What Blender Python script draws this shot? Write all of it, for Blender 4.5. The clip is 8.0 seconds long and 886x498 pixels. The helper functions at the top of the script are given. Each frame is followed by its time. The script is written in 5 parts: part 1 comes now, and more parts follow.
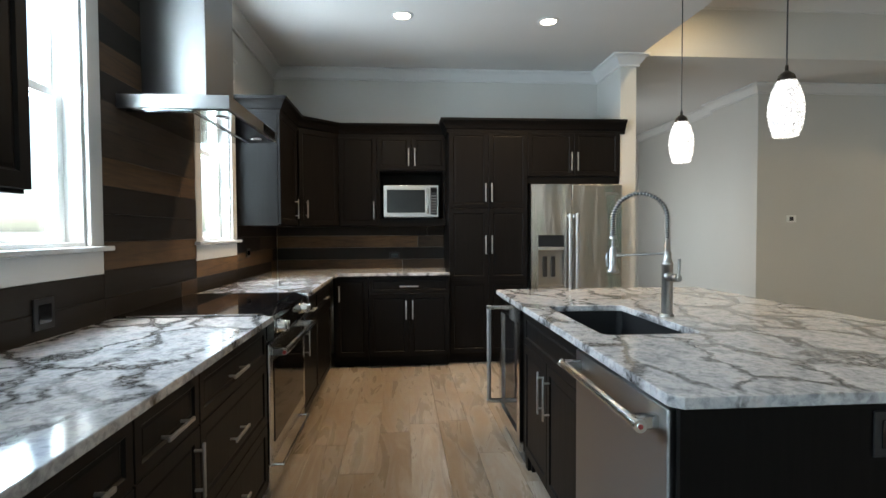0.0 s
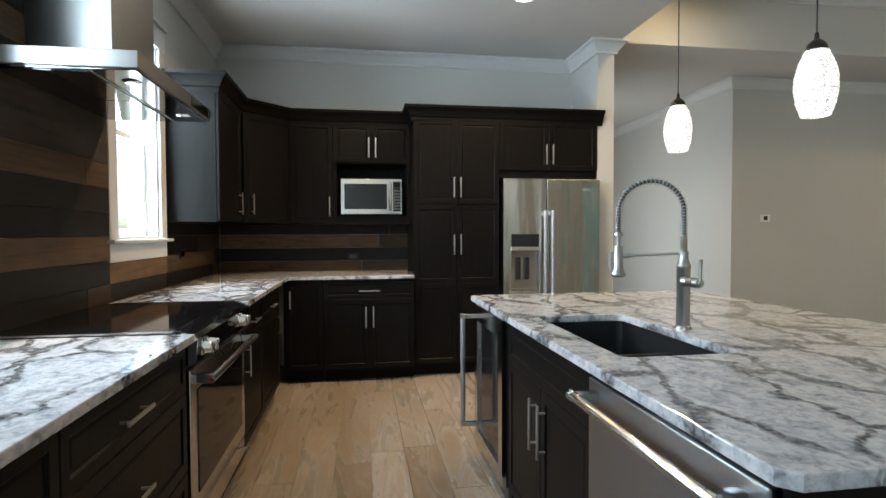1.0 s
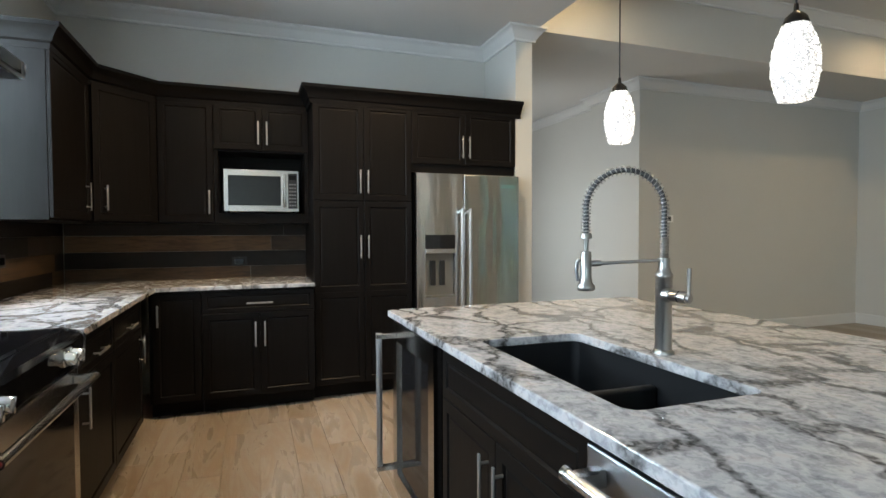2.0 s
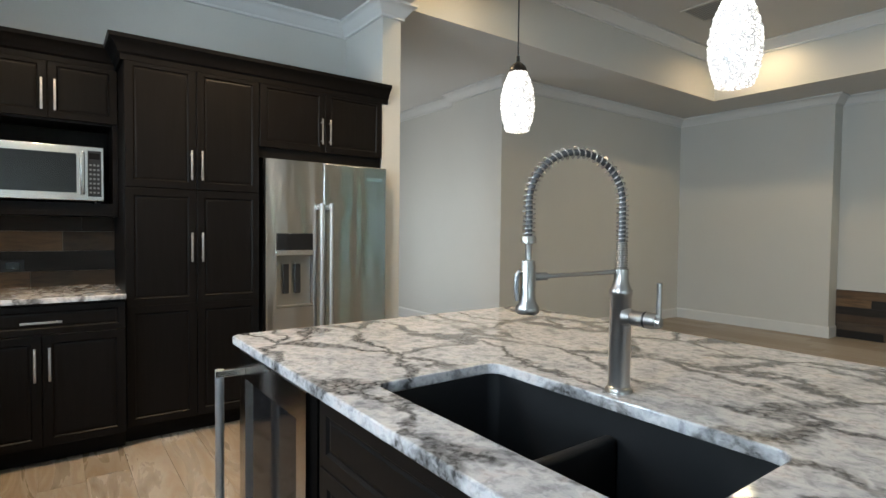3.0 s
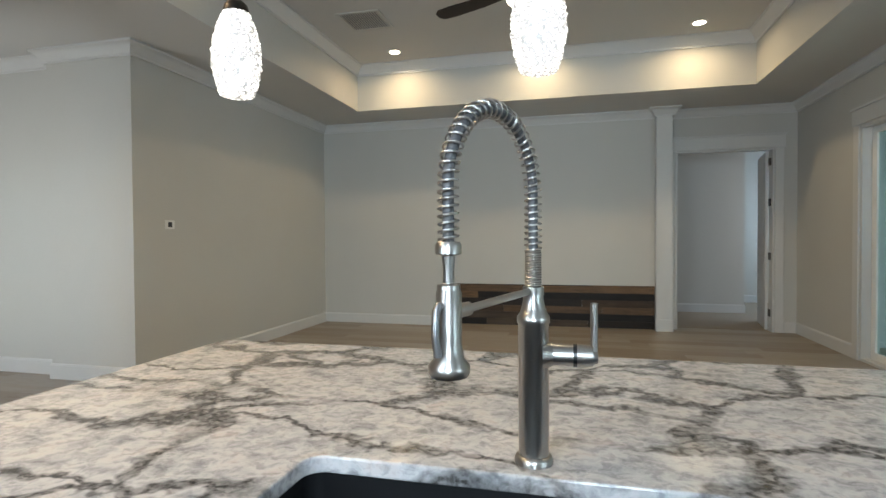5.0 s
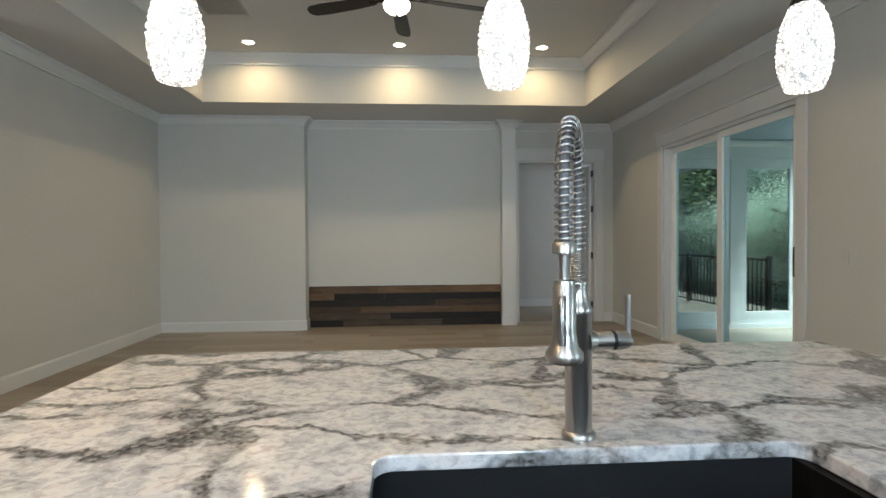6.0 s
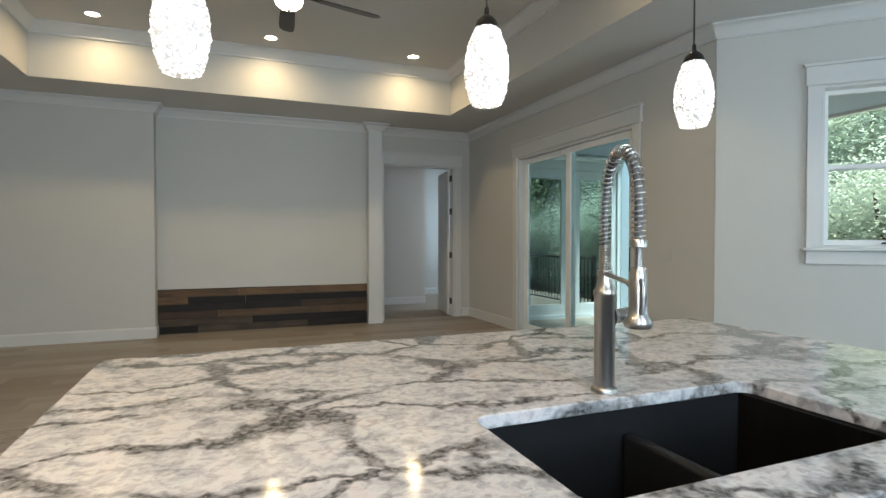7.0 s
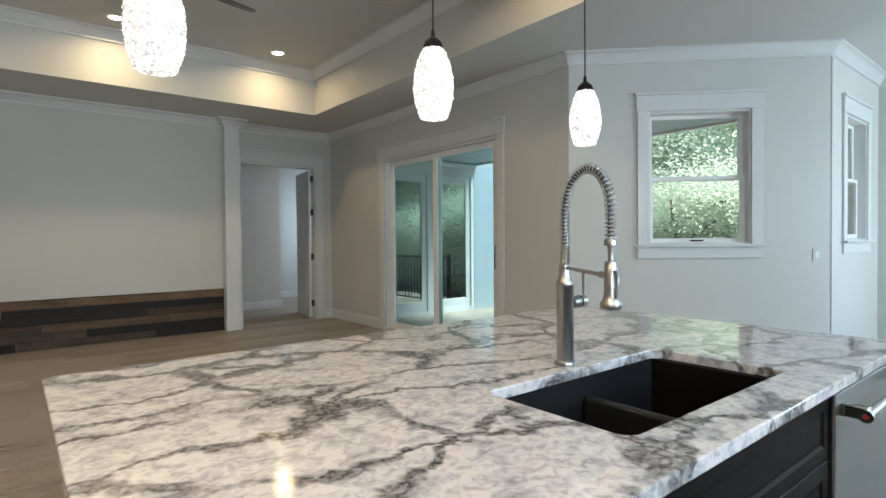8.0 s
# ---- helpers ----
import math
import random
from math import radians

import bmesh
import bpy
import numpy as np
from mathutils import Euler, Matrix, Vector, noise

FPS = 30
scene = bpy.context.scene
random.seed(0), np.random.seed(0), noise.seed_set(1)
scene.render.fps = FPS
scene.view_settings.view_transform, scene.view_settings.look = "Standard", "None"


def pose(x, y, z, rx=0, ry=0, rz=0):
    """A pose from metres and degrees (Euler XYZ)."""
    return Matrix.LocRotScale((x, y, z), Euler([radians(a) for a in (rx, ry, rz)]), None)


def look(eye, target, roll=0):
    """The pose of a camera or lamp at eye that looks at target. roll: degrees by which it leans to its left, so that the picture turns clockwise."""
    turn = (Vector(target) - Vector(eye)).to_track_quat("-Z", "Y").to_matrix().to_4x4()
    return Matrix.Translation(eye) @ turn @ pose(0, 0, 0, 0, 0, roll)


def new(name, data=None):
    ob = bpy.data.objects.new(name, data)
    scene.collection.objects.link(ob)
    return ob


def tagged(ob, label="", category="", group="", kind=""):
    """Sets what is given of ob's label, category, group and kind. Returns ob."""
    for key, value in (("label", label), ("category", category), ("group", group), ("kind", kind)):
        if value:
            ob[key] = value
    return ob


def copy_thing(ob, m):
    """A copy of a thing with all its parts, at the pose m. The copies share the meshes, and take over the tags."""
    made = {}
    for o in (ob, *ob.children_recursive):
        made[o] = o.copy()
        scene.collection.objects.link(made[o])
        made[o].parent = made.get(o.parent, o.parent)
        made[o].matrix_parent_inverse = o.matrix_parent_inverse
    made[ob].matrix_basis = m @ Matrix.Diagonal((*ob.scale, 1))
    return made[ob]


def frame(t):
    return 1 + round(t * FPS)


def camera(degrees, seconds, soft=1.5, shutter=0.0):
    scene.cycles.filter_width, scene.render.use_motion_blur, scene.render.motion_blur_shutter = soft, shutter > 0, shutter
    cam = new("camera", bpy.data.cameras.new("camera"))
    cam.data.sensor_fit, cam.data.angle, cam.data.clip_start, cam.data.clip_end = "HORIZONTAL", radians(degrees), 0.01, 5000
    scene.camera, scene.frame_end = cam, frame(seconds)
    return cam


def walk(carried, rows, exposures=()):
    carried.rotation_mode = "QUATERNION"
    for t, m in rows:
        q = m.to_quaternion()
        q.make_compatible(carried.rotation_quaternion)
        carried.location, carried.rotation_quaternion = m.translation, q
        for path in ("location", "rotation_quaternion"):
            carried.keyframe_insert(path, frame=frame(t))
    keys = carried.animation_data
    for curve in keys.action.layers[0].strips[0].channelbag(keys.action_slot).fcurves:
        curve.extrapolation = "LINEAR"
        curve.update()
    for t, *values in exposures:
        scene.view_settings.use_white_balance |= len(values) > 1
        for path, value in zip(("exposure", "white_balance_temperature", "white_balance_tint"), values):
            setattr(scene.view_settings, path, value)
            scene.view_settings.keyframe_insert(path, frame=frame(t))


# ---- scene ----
cam = camera(79.4, 8.0)
PATH = [
    (0, (0.54, -0.05, 1.305), (0.694, 1.943, 1.24), -0.3),
    (0.5, (0.539, 0.202, 1.291), (0.741, 2.191, 1.231), -0.4),
    (1, (0.538, 0.434, 1.281), (0.842, 2.41, 1.22), -0.2),
    (2.5, (0.597, 1.268, 1.291), (1.519, 3.041, 1.225), 0.1),
    (3, (0.657, 1.519, 1.291), (1.839, 3.131, 1.225), 0.6),
    (3.5, (0.721, 1.693, 1.293), (2.133, 3.107, 1.232), -0.0),
    (4, (0.805, 1.877, 1.293), (2.447, 3.018, 1.237), -0.6),
    (4.5, (0.861, 2.048, 1.287), (2.687, 2.863, 1.24), -0.3),
    (6, (0.762, 2.607, 1.288), (2.756, 2.466, 1.252), -0.4),
    (6.5, (0.703, 2.863, 1.284), (2.652, 2.412, 1.253), 0.3),
    (7, (0.69, 3.125, 1.282), (2.547, 2.383, 1.246), -0.0),
    (7.5, (0.701, 3.348, 1.281), (2.435, 2.351, 1.243), -0.6),
    (8, (0.746, 3.55, 1.286), (2.301, 2.292, 1.25), -0.5),
]
walk(cam, [(t, look(eye, target, roll)) for t, eye, target, roll in PATH])

# light levels, in one place
SKY, SUN = 0.15, 4.4
W_WEST, W_DINING, W_HALL = 23.0, 36.0, 9.0
P_KITCHEN, P_TRAY, SHADE = 6.8, 2.75, 0.85

# ---- world, sun and exposure ----
scene.view_settings.exposure = 2.02
world = bpy.data.worlds.new("sky")
scene.world = world
world.use_nodes = True
wn = world.node_tree
sky = wn.nodes.new("ShaderNodeTexSky")
sky.sky_type, sky.sun_disc = "NISHITA", False
sky.sun_elevation, sky.sun_rotation = radians(62), radians(213)
sky.dust_density, sky.ozone_density = 2.0, 1.0
wn.links.new(sky.outputs[0], wn.nodes["Background"].inputs[0])
wn.nodes["Background"].inputs[1].default_value = SKY

sun_data = bpy.data.lights.new("sun", "SUN")
sun_data.energy, sun_data.angle, sun_data.color = SUN, radians(25), (1.0, 0.95, 0.88)
sun = new("sun", sun_data)
sun.matrix_world = look((-4, -6, 13.6), (0, 0, 0))


def area_light(name, m, w, h, watts, color=(0.71, 0.87, 1.0)):
    """Sky light that enters by one opening, or added fill; it shines along its own -z."""
    d = bpy.data.lights.new(name, "AREA")
    d.shape, d.size, d.size_y, d.energy, d.color = "RECTANGLE", w, h, watts, color
    o = new(name, d)
    o.matrix_world = m
    return o


def can_lamp(name, x, y, z, watts, degrees=145, color=(1.0, 0.70, 0.38)):
    d = bpy.data.lights.new(name, "AREA")
    d.shape, d.size, d.energy, d.color, d.spread = "DISK", 0.15, watts, color, radians(degrees)
    o = new(name, d)
    o.location = (x, y, z)
    return o


CEIL, TRAY = 3.04, 3.64
TX0, TX1, TY0, TY1 = 2.90, 7.705, 0.213, 5.135
KITCHEN_CANS = [(0.558, 4.30), (1.765, 4.345)]
TRAY_CANS = [(7.265, 4.44), (7.265, 2.66), (7.265, 0.91), (3.27, 4.44), (3.27, 2.66), (3.27, 0.91)]
area_light("daylight_window_west_a", look((-0.98, 2.02, 1.87), (1, 2.02, 1.5)), 0.6, 1.2, W_WEST)
area_light("daylight_window_west_b", look((-0.98, 3.93, 1.87), (1, 3.93, 1.5)), 0.6, 1.2, W_WEST)
# fill that brightens the hall wall, through an added unseen window
area_light("hall_fill_light", look((2.66, 7.5, 1.3), (4.8, 7.4, 0.9)), 0.9, 1.7, W_HALL, (0.95, 0.98, 1.0))
# fill for the dining end, through a window that is added out of view
area_light("dining_fill_light", look((-0.98, -2.7, 1.65), (1, -2.7, 1.3)), 1.9, 1.6, W_DINING, (0.66, 0.86, 1.0))
for cx, cy in KITCHEN_CANS:
    can_lamp("recessed_lamp", cx, cy, CEIL - 0.012, P_KITCHEN)
for cx, cy in TRAY_CANS:
    can_lamp("recessed_lamp", cx, cy, TRAY - 0.012, P_TRAY, 158, (1.0, 0.75, 0.42))

# ---- materials ----


class Mat:
    """A small builder of node materials."""

    def __init__(self, name, color=(0.5, 0.5, 0.5), rough=0.5, metal=0.0):
        self.m = bpy.data.materials.new(name)
        self.m.use_nodes = True
        self.t = self.m.node_tree
        self.b = self.t.nodes["Principled BSDF"]
        self.b.inputs["Base Color"].default_value = (*color, 1)
        self.b.inputs["Roughness"].default_value = rough
        self.b.inputs["Metallic"].default_value = metal

    def node(self, kind, **values):
        n = self.t.nodes.new("ShaderNode" + kind)
        for k, v in values.items():
            n.inputs[k.replace("_", " ")].default_value = v
        return n

    def link(self, a, b):
        self.t.links.new(a, b)

    def coords(self, scale=(1, 1, 1), world=True, jitter=False):
        c = self.t.nodes.new("ShaderNodeNewGeometry").outputs["Position"] if world else self.t.nodes.new("ShaderNodeTexCoord").outputs["Object"]
        mp = self.node("Mapping", Scale=scale)
        self.link(c, mp.inputs["Vector"])
        if not jitter:
            return mp.outputs[0]
        info = self.t.nodes.new("ShaderNodeObjectInfo").outputs["Random"] if jitter == "object" else self.t.nodes.new("ShaderNodeNewGeometry").outputs["Random Per Island"]
        mul = self.node("Math")
        mul.operation = "MULTIPLY"
        mul.inputs[1].default_value = 57.0
        self.link(info, mul.inputs[0])
        add = self.t.nodes.new("ShaderNodeVectorMath")
        add.operation = "ADD"
        self.link(mp.outputs[0], add.inputs[0])
        self.link(mul.outputs[0], add.inputs[1])
        self.rnd = info
        return add.outputs[0]

    def noise(self, vec, scale, detail=4.0, rough=0.55, distort=0.0):
        n = self.node("TexNoise", Scale=scale, Detail=detail, Roughness=rough, Distortion=distort)
        self.link(vec, n.inputs["Vector"])
        return n.outputs["Fac"]

    def ramp(self, fac, stops, interpolation="LINEAR"):
        r = self.t.nodes.new("ShaderNodeValToRGB")
        e = r.color_ramp.elements
        r.color_ramp.interpolation = interpolation
        while len(e) < len(stops):
            e.new(0.5)
        for el, (p, c) in zip(e, stops):
            el.position, el.color = p, (*c, 1) if len(c) == 3 else c
        self.link(fac, r.inputs[0])
        return r.outputs[0]

    def mix(self, fac, a, b, mode="MIX"):
        n = self.t.nodes.new("ShaderNodeMix")
        n.data_type, n.blend_type = "RGBA", mode
        for sock, val in ((n.inputs[0], fac), (n.inputs[6], a), (n.inputs[7], b)):
            if isinstance(val, (int, float)):
                sock.default_value = val
            elif isinstance(val, tuple):
                sock.default_value = (*val, 1)
            else:
                self.link(val, sock)
        return n.outputs[2]

    def math(self, op, a, b=0.5, c=0.5):
        n = self.t.nodes.new("ShaderNodeMath")
        n.operation = op
        for sock, val in zip(n.inputs, (a, b, c)):
            if isinstance(val, (int, float)):
                sock.default_value = val
            else:
                self.link(val, sock)
        return n.outputs[0]

    def color(self, sock):
        self.link(sock, self.b.inputs["Base Color"])

    def roughness(self, fac, lo, hi):
        r = self.node("MapRange")
        r.inputs["To Min"].default_value, r.inputs["To Max"].default_value = lo, hi
        self.link(fac, r.inputs["Value"])
        self.link(r.outputs[0], self.b.inputs["Roughness"])

    def bump(self, fac, strength=0.2, dist=0.002):
        n = self.node("Bump", Strength=strength, Distance=dist)
        self.link(fac, n.inputs["Height"])
        self.link(n.outputs[0], self.b.inputs["Normal"])


def plain(name, color, rough=0.5, metal=0.0, vary=0.06, scale=6.0, bump=0.03):
    """Paint or plastic with slight unevenness at two scales."""
    k = Mat(name, color, rough, metal)
    v = k.coords()
    big, fine = k.noise(v, scale, 3), k.noise(v, scale * 45, 2)
    both = k.math("MULTIPLY_ADD", fine, 0.4, k.math("MULTIPLY", big, 0.6))
    lo, hi = tuple(c * (1 - vary) for c in color), tuple(min(1, c * (1 + vary)) for c in color)
    k.color(k.ramp(both, [(0.3, lo), (0.7, hi)]))
    k.roughness(big, max(0.02, rough - 0.05), min(1, rough + 0.05))
    if bump:
        k.bump(fine, bump * 4, 0.0006)
    return k.m


def brushed(name, color=(0.62, 0.61, 0.60), rough=0.22, along=(2, 2, 900)):
    k = Mat(name, color, rough, 1.0)
    v = k.coords(along)
    n = k.noise(v, 1.0, 3)
    soft = k.noise(k.coords(), 3.0, 2)
    k.color(k.ramp(soft, [(0.3, tuple(c * 0.94 for c in color)), (0.7, color)]))
    k.roughness(k.math("MULTIPLY_ADD", n, 0.25, k.math("MULTIPLY", soft, 0.75)), rough - 0.05, rough + 0.07)
    k.b.inputs["Anisotropic"].default_value = 0.82 if along[2] > 100 else 0.0
    k.b.inputs["Anisotropic Rotation"].default_value = 0.25 if along[2] > 100 else 0.0
    tan = k.t.nodes.new("ShaderNodeTangent")
    tan.direction_type, tan.axis = "RADIAL", "Z"
    k.link(tan.outputs[0], k.b.inputs["Tangent"])
    return k.m


def wavy_sheet(m):
    """Gives sheet metal the long upright waves that bend its reflections."""
    t = m.node_tree
    geo, mp, ns, bp = (t.nodes.new("ShaderNode" + k) for k in ("NewGeometry", "Mapping", "TexNoise", "Bump"))
    mp.inputs["Scale"].default_value = (7.0, 7.0, 1.3)
    ns.inputs["Scale"].default_value, ns.inputs["Detail"].default_value = 1.0, 1.5
    bp.inputs["Strength"].default_value, bp.inputs["Distance"].default_value = 0.5, 0.022
    t.links.new(geo.outputs["Position"], mp.inputs["Vector"])
    t.links.new(mp.outputs[0], ns.inputs["Vector"])
    t.links.new(ns.outputs["Fac"], bp.inputs["Height"])
    t.links.new(bp.outputs[0], t.nodes["Principled BSDF"].inputs["Normal"])
    return m


def quartz_material():
    k = Mat("veined_quartz", rough=0.09)
    p = k.coords()
    warp = k.node("TexNoise", Scale=2.3, Detail=5.0, Roughness=0.6)
    k.link(p, warp.inputs["Vector"])
    shift = k.t.nodes.new("ShaderNodeVectorMath")
    shift.operation = "MULTIPLY_ADD"
    k.link(warp.outputs["Color"], shift.inputs[0])
    shift.inputs[1].default_value = (0.42, 0.42, 0.42)
    k.link(p, shift.inputs[2])
    turn = k.node("Mapping", Rotation=(0, 0, radians(24)), Scale=(2.5, 1.25, 1.6))
    k.link(shift.outputs[0], turn.inputs["Vector"])

    def edges(vec, scale):
        e = k.node("TexVoronoi", Scale=scale)
        e.feature = "DISTANCE_TO_EDGE"
        k.link(vec, e.inputs["Vector"])
        return e.outputs["Distance"]

    main = edges(turn.outputs[0], 1.7)
    width = k.noise(p, 3.1, 3)
    band = k.math("DIVIDE", main, k.math("MULTIPLY_ADD", k.math("POWER", width, 2.0), 0.21, 0.020))
    band = k.ramp(band, [(0.0, (1, 1, 1)), (0.45, (0.9, 0.9, 0.9)), (0.8, (0.30, 0.30, 0.30)), (1.0, (0, 0, 0))])
    broken = k.ramp(k.noise(p, 4.2, 4), [(0.33, (0.25, 0.25, 0.25)), (0.46, (1, 1, 1))])
    band = k.math("MULTIPLY", band, broken)
    crack_warp = k.node("TexNoise", Scale=26.0, Detail=4.0)
    k.link(p, crack_warp.inputs["Vector"])
    cw = k.t.nodes.new("ShaderNodeVectorMath")
    cw.operation = "MULTIPLY_ADD"
    k.link(crack_warp.outputs["Color"], cw.inputs[0])
    cw.inputs[1].default_value = (0.05, 0.05, 0.05)
    k.link(p, cw.inputs[2])
    stretch = k.node("Mapping", Rotation=(0, 0, radians(24)), Scale=(1.0, 0.78, 1.0))
    k.link(cw.outputs[0], stretch.inputs["Vector"])
    crackle = k.ramp(edges(stretch.outputs[0], 38.0), [(0.0, (1, 1, 1)), (0.13, (0.85, 0.85, 0.85)), (0.25, (0, 0, 0))])
    grit = k.ramp(k.noise(p, 60.0, 4, 0.6), [(0.42, (0.35, 0.35, 0.35)), (0.60, (1, 1, 1))])
    mottled = k.math("MULTIPLY", band, k.math("MULTIPLY_ADD", k.math("MULTIPLY", crackle, grit), 0.55, 0.50))
    flecks = k.ramp(k.noise(stretch.outputs[0], 34.0, 5, 0.7), [(0.60, (0, 0, 0)), (0.74, (0.32, 0.32, 0.32))])
    hair = k.math("MULTIPLY", flecks, k.ramp(k.noise(p, 3.0, 3), [(0.40, (0.15, 0.15, 0.15)), (0.62, (1, 1, 1))]))
    cloud = k.noise(stretch.outputs[0], 17.0, 6, 0.65)
    base = k.ramp(cloud, [(0.32, (0.25, 0.256, 0.268)), (0.43, (0.40, 0.400, 0.410)), (0.55, (0.51, 0.498, 0.502)), (0.68, (0.52, 0.472, 0.457))])
    speck = k.ramp(k.noise(stretch.outputs[0], 55.0, 3), [(0.36, (0.66, 0.66, 0.67)), (0.54, (1, 1, 1))])
    base = k.mix(0.85, base, speck, "MULTIPLY")
    out = k.mix(k.math("MAXIMUM", mottled, hair), base, (0.042, 0.040, 0.038))
    k.color(out)
    k.roughness(cloud, 0.085, 0.12)
    k.b.inputs["Specular IOR Level"].default_value = 0.30
    return k.m


def floor_material(random_from, grain):
    k = Mat("wood_look_tile_" + random_from, rough=0.3)
    v = k.coords((7.0, 1.0, 1.0), jitter=random_from)
    rnd = k.rnd
    tone = k.ramp(rnd, [(0.0, (0.27, 0.225, 0.175)), (0.35, (0.34, 0.303, 0.262)), (0.7, (0.235, 0.190, 0.142)), (1.0, (0.37, 0.342, 0.307))])
    wave = k.noise(v, 1.0, 6, 0.62, 1.6)
    streak = k.ramp(wave, [(0.28, (0.50, 0.42, 0.34)), (0.44, (1, 1, 1)), (0.56, (0.72, 0.61, 0.49)), (0.68, (1.18, 1.16, 1.14))])
    c = k.mix(grain, tone, streak, "MULTIPLY")
    fine = k.noise(k.coords((160, 9, 1), jitter=random_from), 1.0, 3)
    c = k.mix(0.6 * grain, c, k.ramp(fine, [(0.3, (0.78, 0.76, 0.73)), (0.7, (1, 1, 1))]), "MULTIPLY")
    k.color(c)
    k.roughness(wave, 0.50 - 0.34 * grain, 0.56 - 0.24 * grain)
    k.bump(fine, 0.18 * grain, 0.0007)
    return k.m


def plank_material():
    k = Mat("reclaimed_wood", rough=0.55)
    v = k.coords((6.0, 2.2, 38.0), jitter="object")
    rnd = k.rnd
    tone = k.ramp(rnd, [(0.0, (0.012, 0.009, 0.007)), (0.26, (0.058, 0.036, 0.021)), (0.44, (0.110, 0.066, 0.036)), (0.58, (0.018, 0.013, 0.010)),
                        (0.78, (0.150, 0.090, 0.047)), (0.90, (0.070, 0.050, 0.035))], "CONSTANT")
    g = k.noise(v, 1.0, 6, 0.65, 0.8)
    c = k.mix(1.0, tone, k.ramp(g, [(0.28, (0.45, 0.43, 0.41)), (0.5, (1, 1, 1)), (0.75, (1.45, 1.38, 1.28))]), "MULTIPLY")
    stain = k.noise(k.coords((3, 3, 5), jitter="object"), 1.0, 4)
    c = k.mix(0.6, c, k.ramp(stain, [(0.35, (0.55, 0.52, 0.50)), (0.6, (1, 1, 1))]), "MULTIPLY")
    k.color(c)
    k.roughness(g, 0.42, 0.70)
    k.bump(g, 0.35, 0.002)
    k.b.inputs["Specular IOR Level"].default_value = 0.3
    return k.m


def cabinet_material():
    k = Mat("espresso_stained_wood", rough=0.38)
    g = k.noise(k.coords((60, 60, 3.0)), 1.0, 5, 0.6, 0.5)
    big = k.noise(k.coords(), 2.0, 3)
    c = k.ramp(g, [(0.3, (0.0034, 0.0029, 0.0027)), (0.7, (0.0067, 0.0057, 0.0053))])
    k.color(k.mix(0.5, c, k.ramp(big, [(0.3, (0.8, 0.8, 0.8)), (0.7, (1.15, 1.12, 1.1))]), "MULTIPLY"))
    k.roughness(g, 0.36, 0.50)
    k.b.inputs["Specular IOR Level"].default_value = 0.10
    k.bump(g, 0.08, 0.0006)
    return k.m


def glass_material(name, tint=(0.93, 0.97, 0.96), gloss_level=0.035):
    m = bpy.data.materials.new(name)
    m.use_nodes = True
    t = m.node_tree
    t.nodes.remove(t.nodes["Principled BSDF"])
    clear, gloss, fr, mx, power, level = (t.nodes.new("ShaderNode" + k) for k in ("BsdfTransparent", "BsdfGlossy", "LayerWeight", "MixShader", "Math", "Math"))
    clear.inputs[0].default_value = (*tint, 1)
    gloss.inputs["Roughness"].default_value = 0.01
    power.operation, power.inputs[1].default_value = "POWER", 4.0
    level.operation, level.inputs[1].default_value, level.inputs[2].default_value = "MULTIPLY_ADD", 0.6, gloss_level
    t.links.new(fr.outputs["Facing"], power.inputs[0])
    t.links.new(power.outputs[0], level.inputs[0])
    t.links.new(level.outputs[0], mx.inputs[0])
    t.links.new(clear.outputs[0], mx.inputs[1])
    t.links.new(gloss.outputs[0], mx.inputs[2])
    t.links.new(mx.outputs[0], t.nodes["Material Output"].inputs[0])
    return m


def glow(name, color, strength):
    k = Mat(name, color, 0.4)
    k.b.inputs["Emission Color"].default_value = (*color, 1)
    k.b.inputs["Emission Strength"].default_value = strength
    return k.m


def shade_material():
    k = Mat("crushed_glass_shade", (0.40, 0.40, 0.40), 0.15)
    e = k.node("TexVoronoi", Scale=88.0)
    e.feature = "DISTANCE_TO_EDGE"
    k.link(k.coords(), e.inputs["Vector"])
    n = k.noise(k.coords(), 30.0, 2)
    cell = k.ramp(k.math("MULTIPLY_ADD", n, 0.12, e.outputs["Distance"]), [(0.095, (0.05, 0.05, 0.05)), (0.17, (0.15, 0.15, 0.15)), (0.29, (1, 1, 1))])
    k.b.inputs["Emission Color"].default_value = (1.0, 0.95, 0.87, 1)
    k.link(k.math("MULTIPLY", cell, SHADE), k.b.inputs["Emission Strength"])
    k.bump(e.outputs["Distance"], 0.8, 0.006)
    return k.m


def leaf_material(name, a, b):
    k = Mat(name, a, 0.55)
    isl = k.t.nodes.new("ShaderNodeNewGeometry").outputs["Random Per Island"]
    c = k.ramp(isl, [(0.0, a), (1.0, b)])
    k.color(c)
    thin, both = k.t.nodes.new("ShaderNodeBsdfTranslucent"), k.t.nodes.new("ShaderNodeMixShader")
    k.link(c, thin.inputs[0])
    k.link(k.b.outputs[0], both.inputs[1])
    k.link(thin.outputs[0], both.inputs[2])
    both.inputs[0].default_value = 0.6
    k.link(both.outputs[0], k.t.nodes["Material Output"].inputs[0])
    return k.m


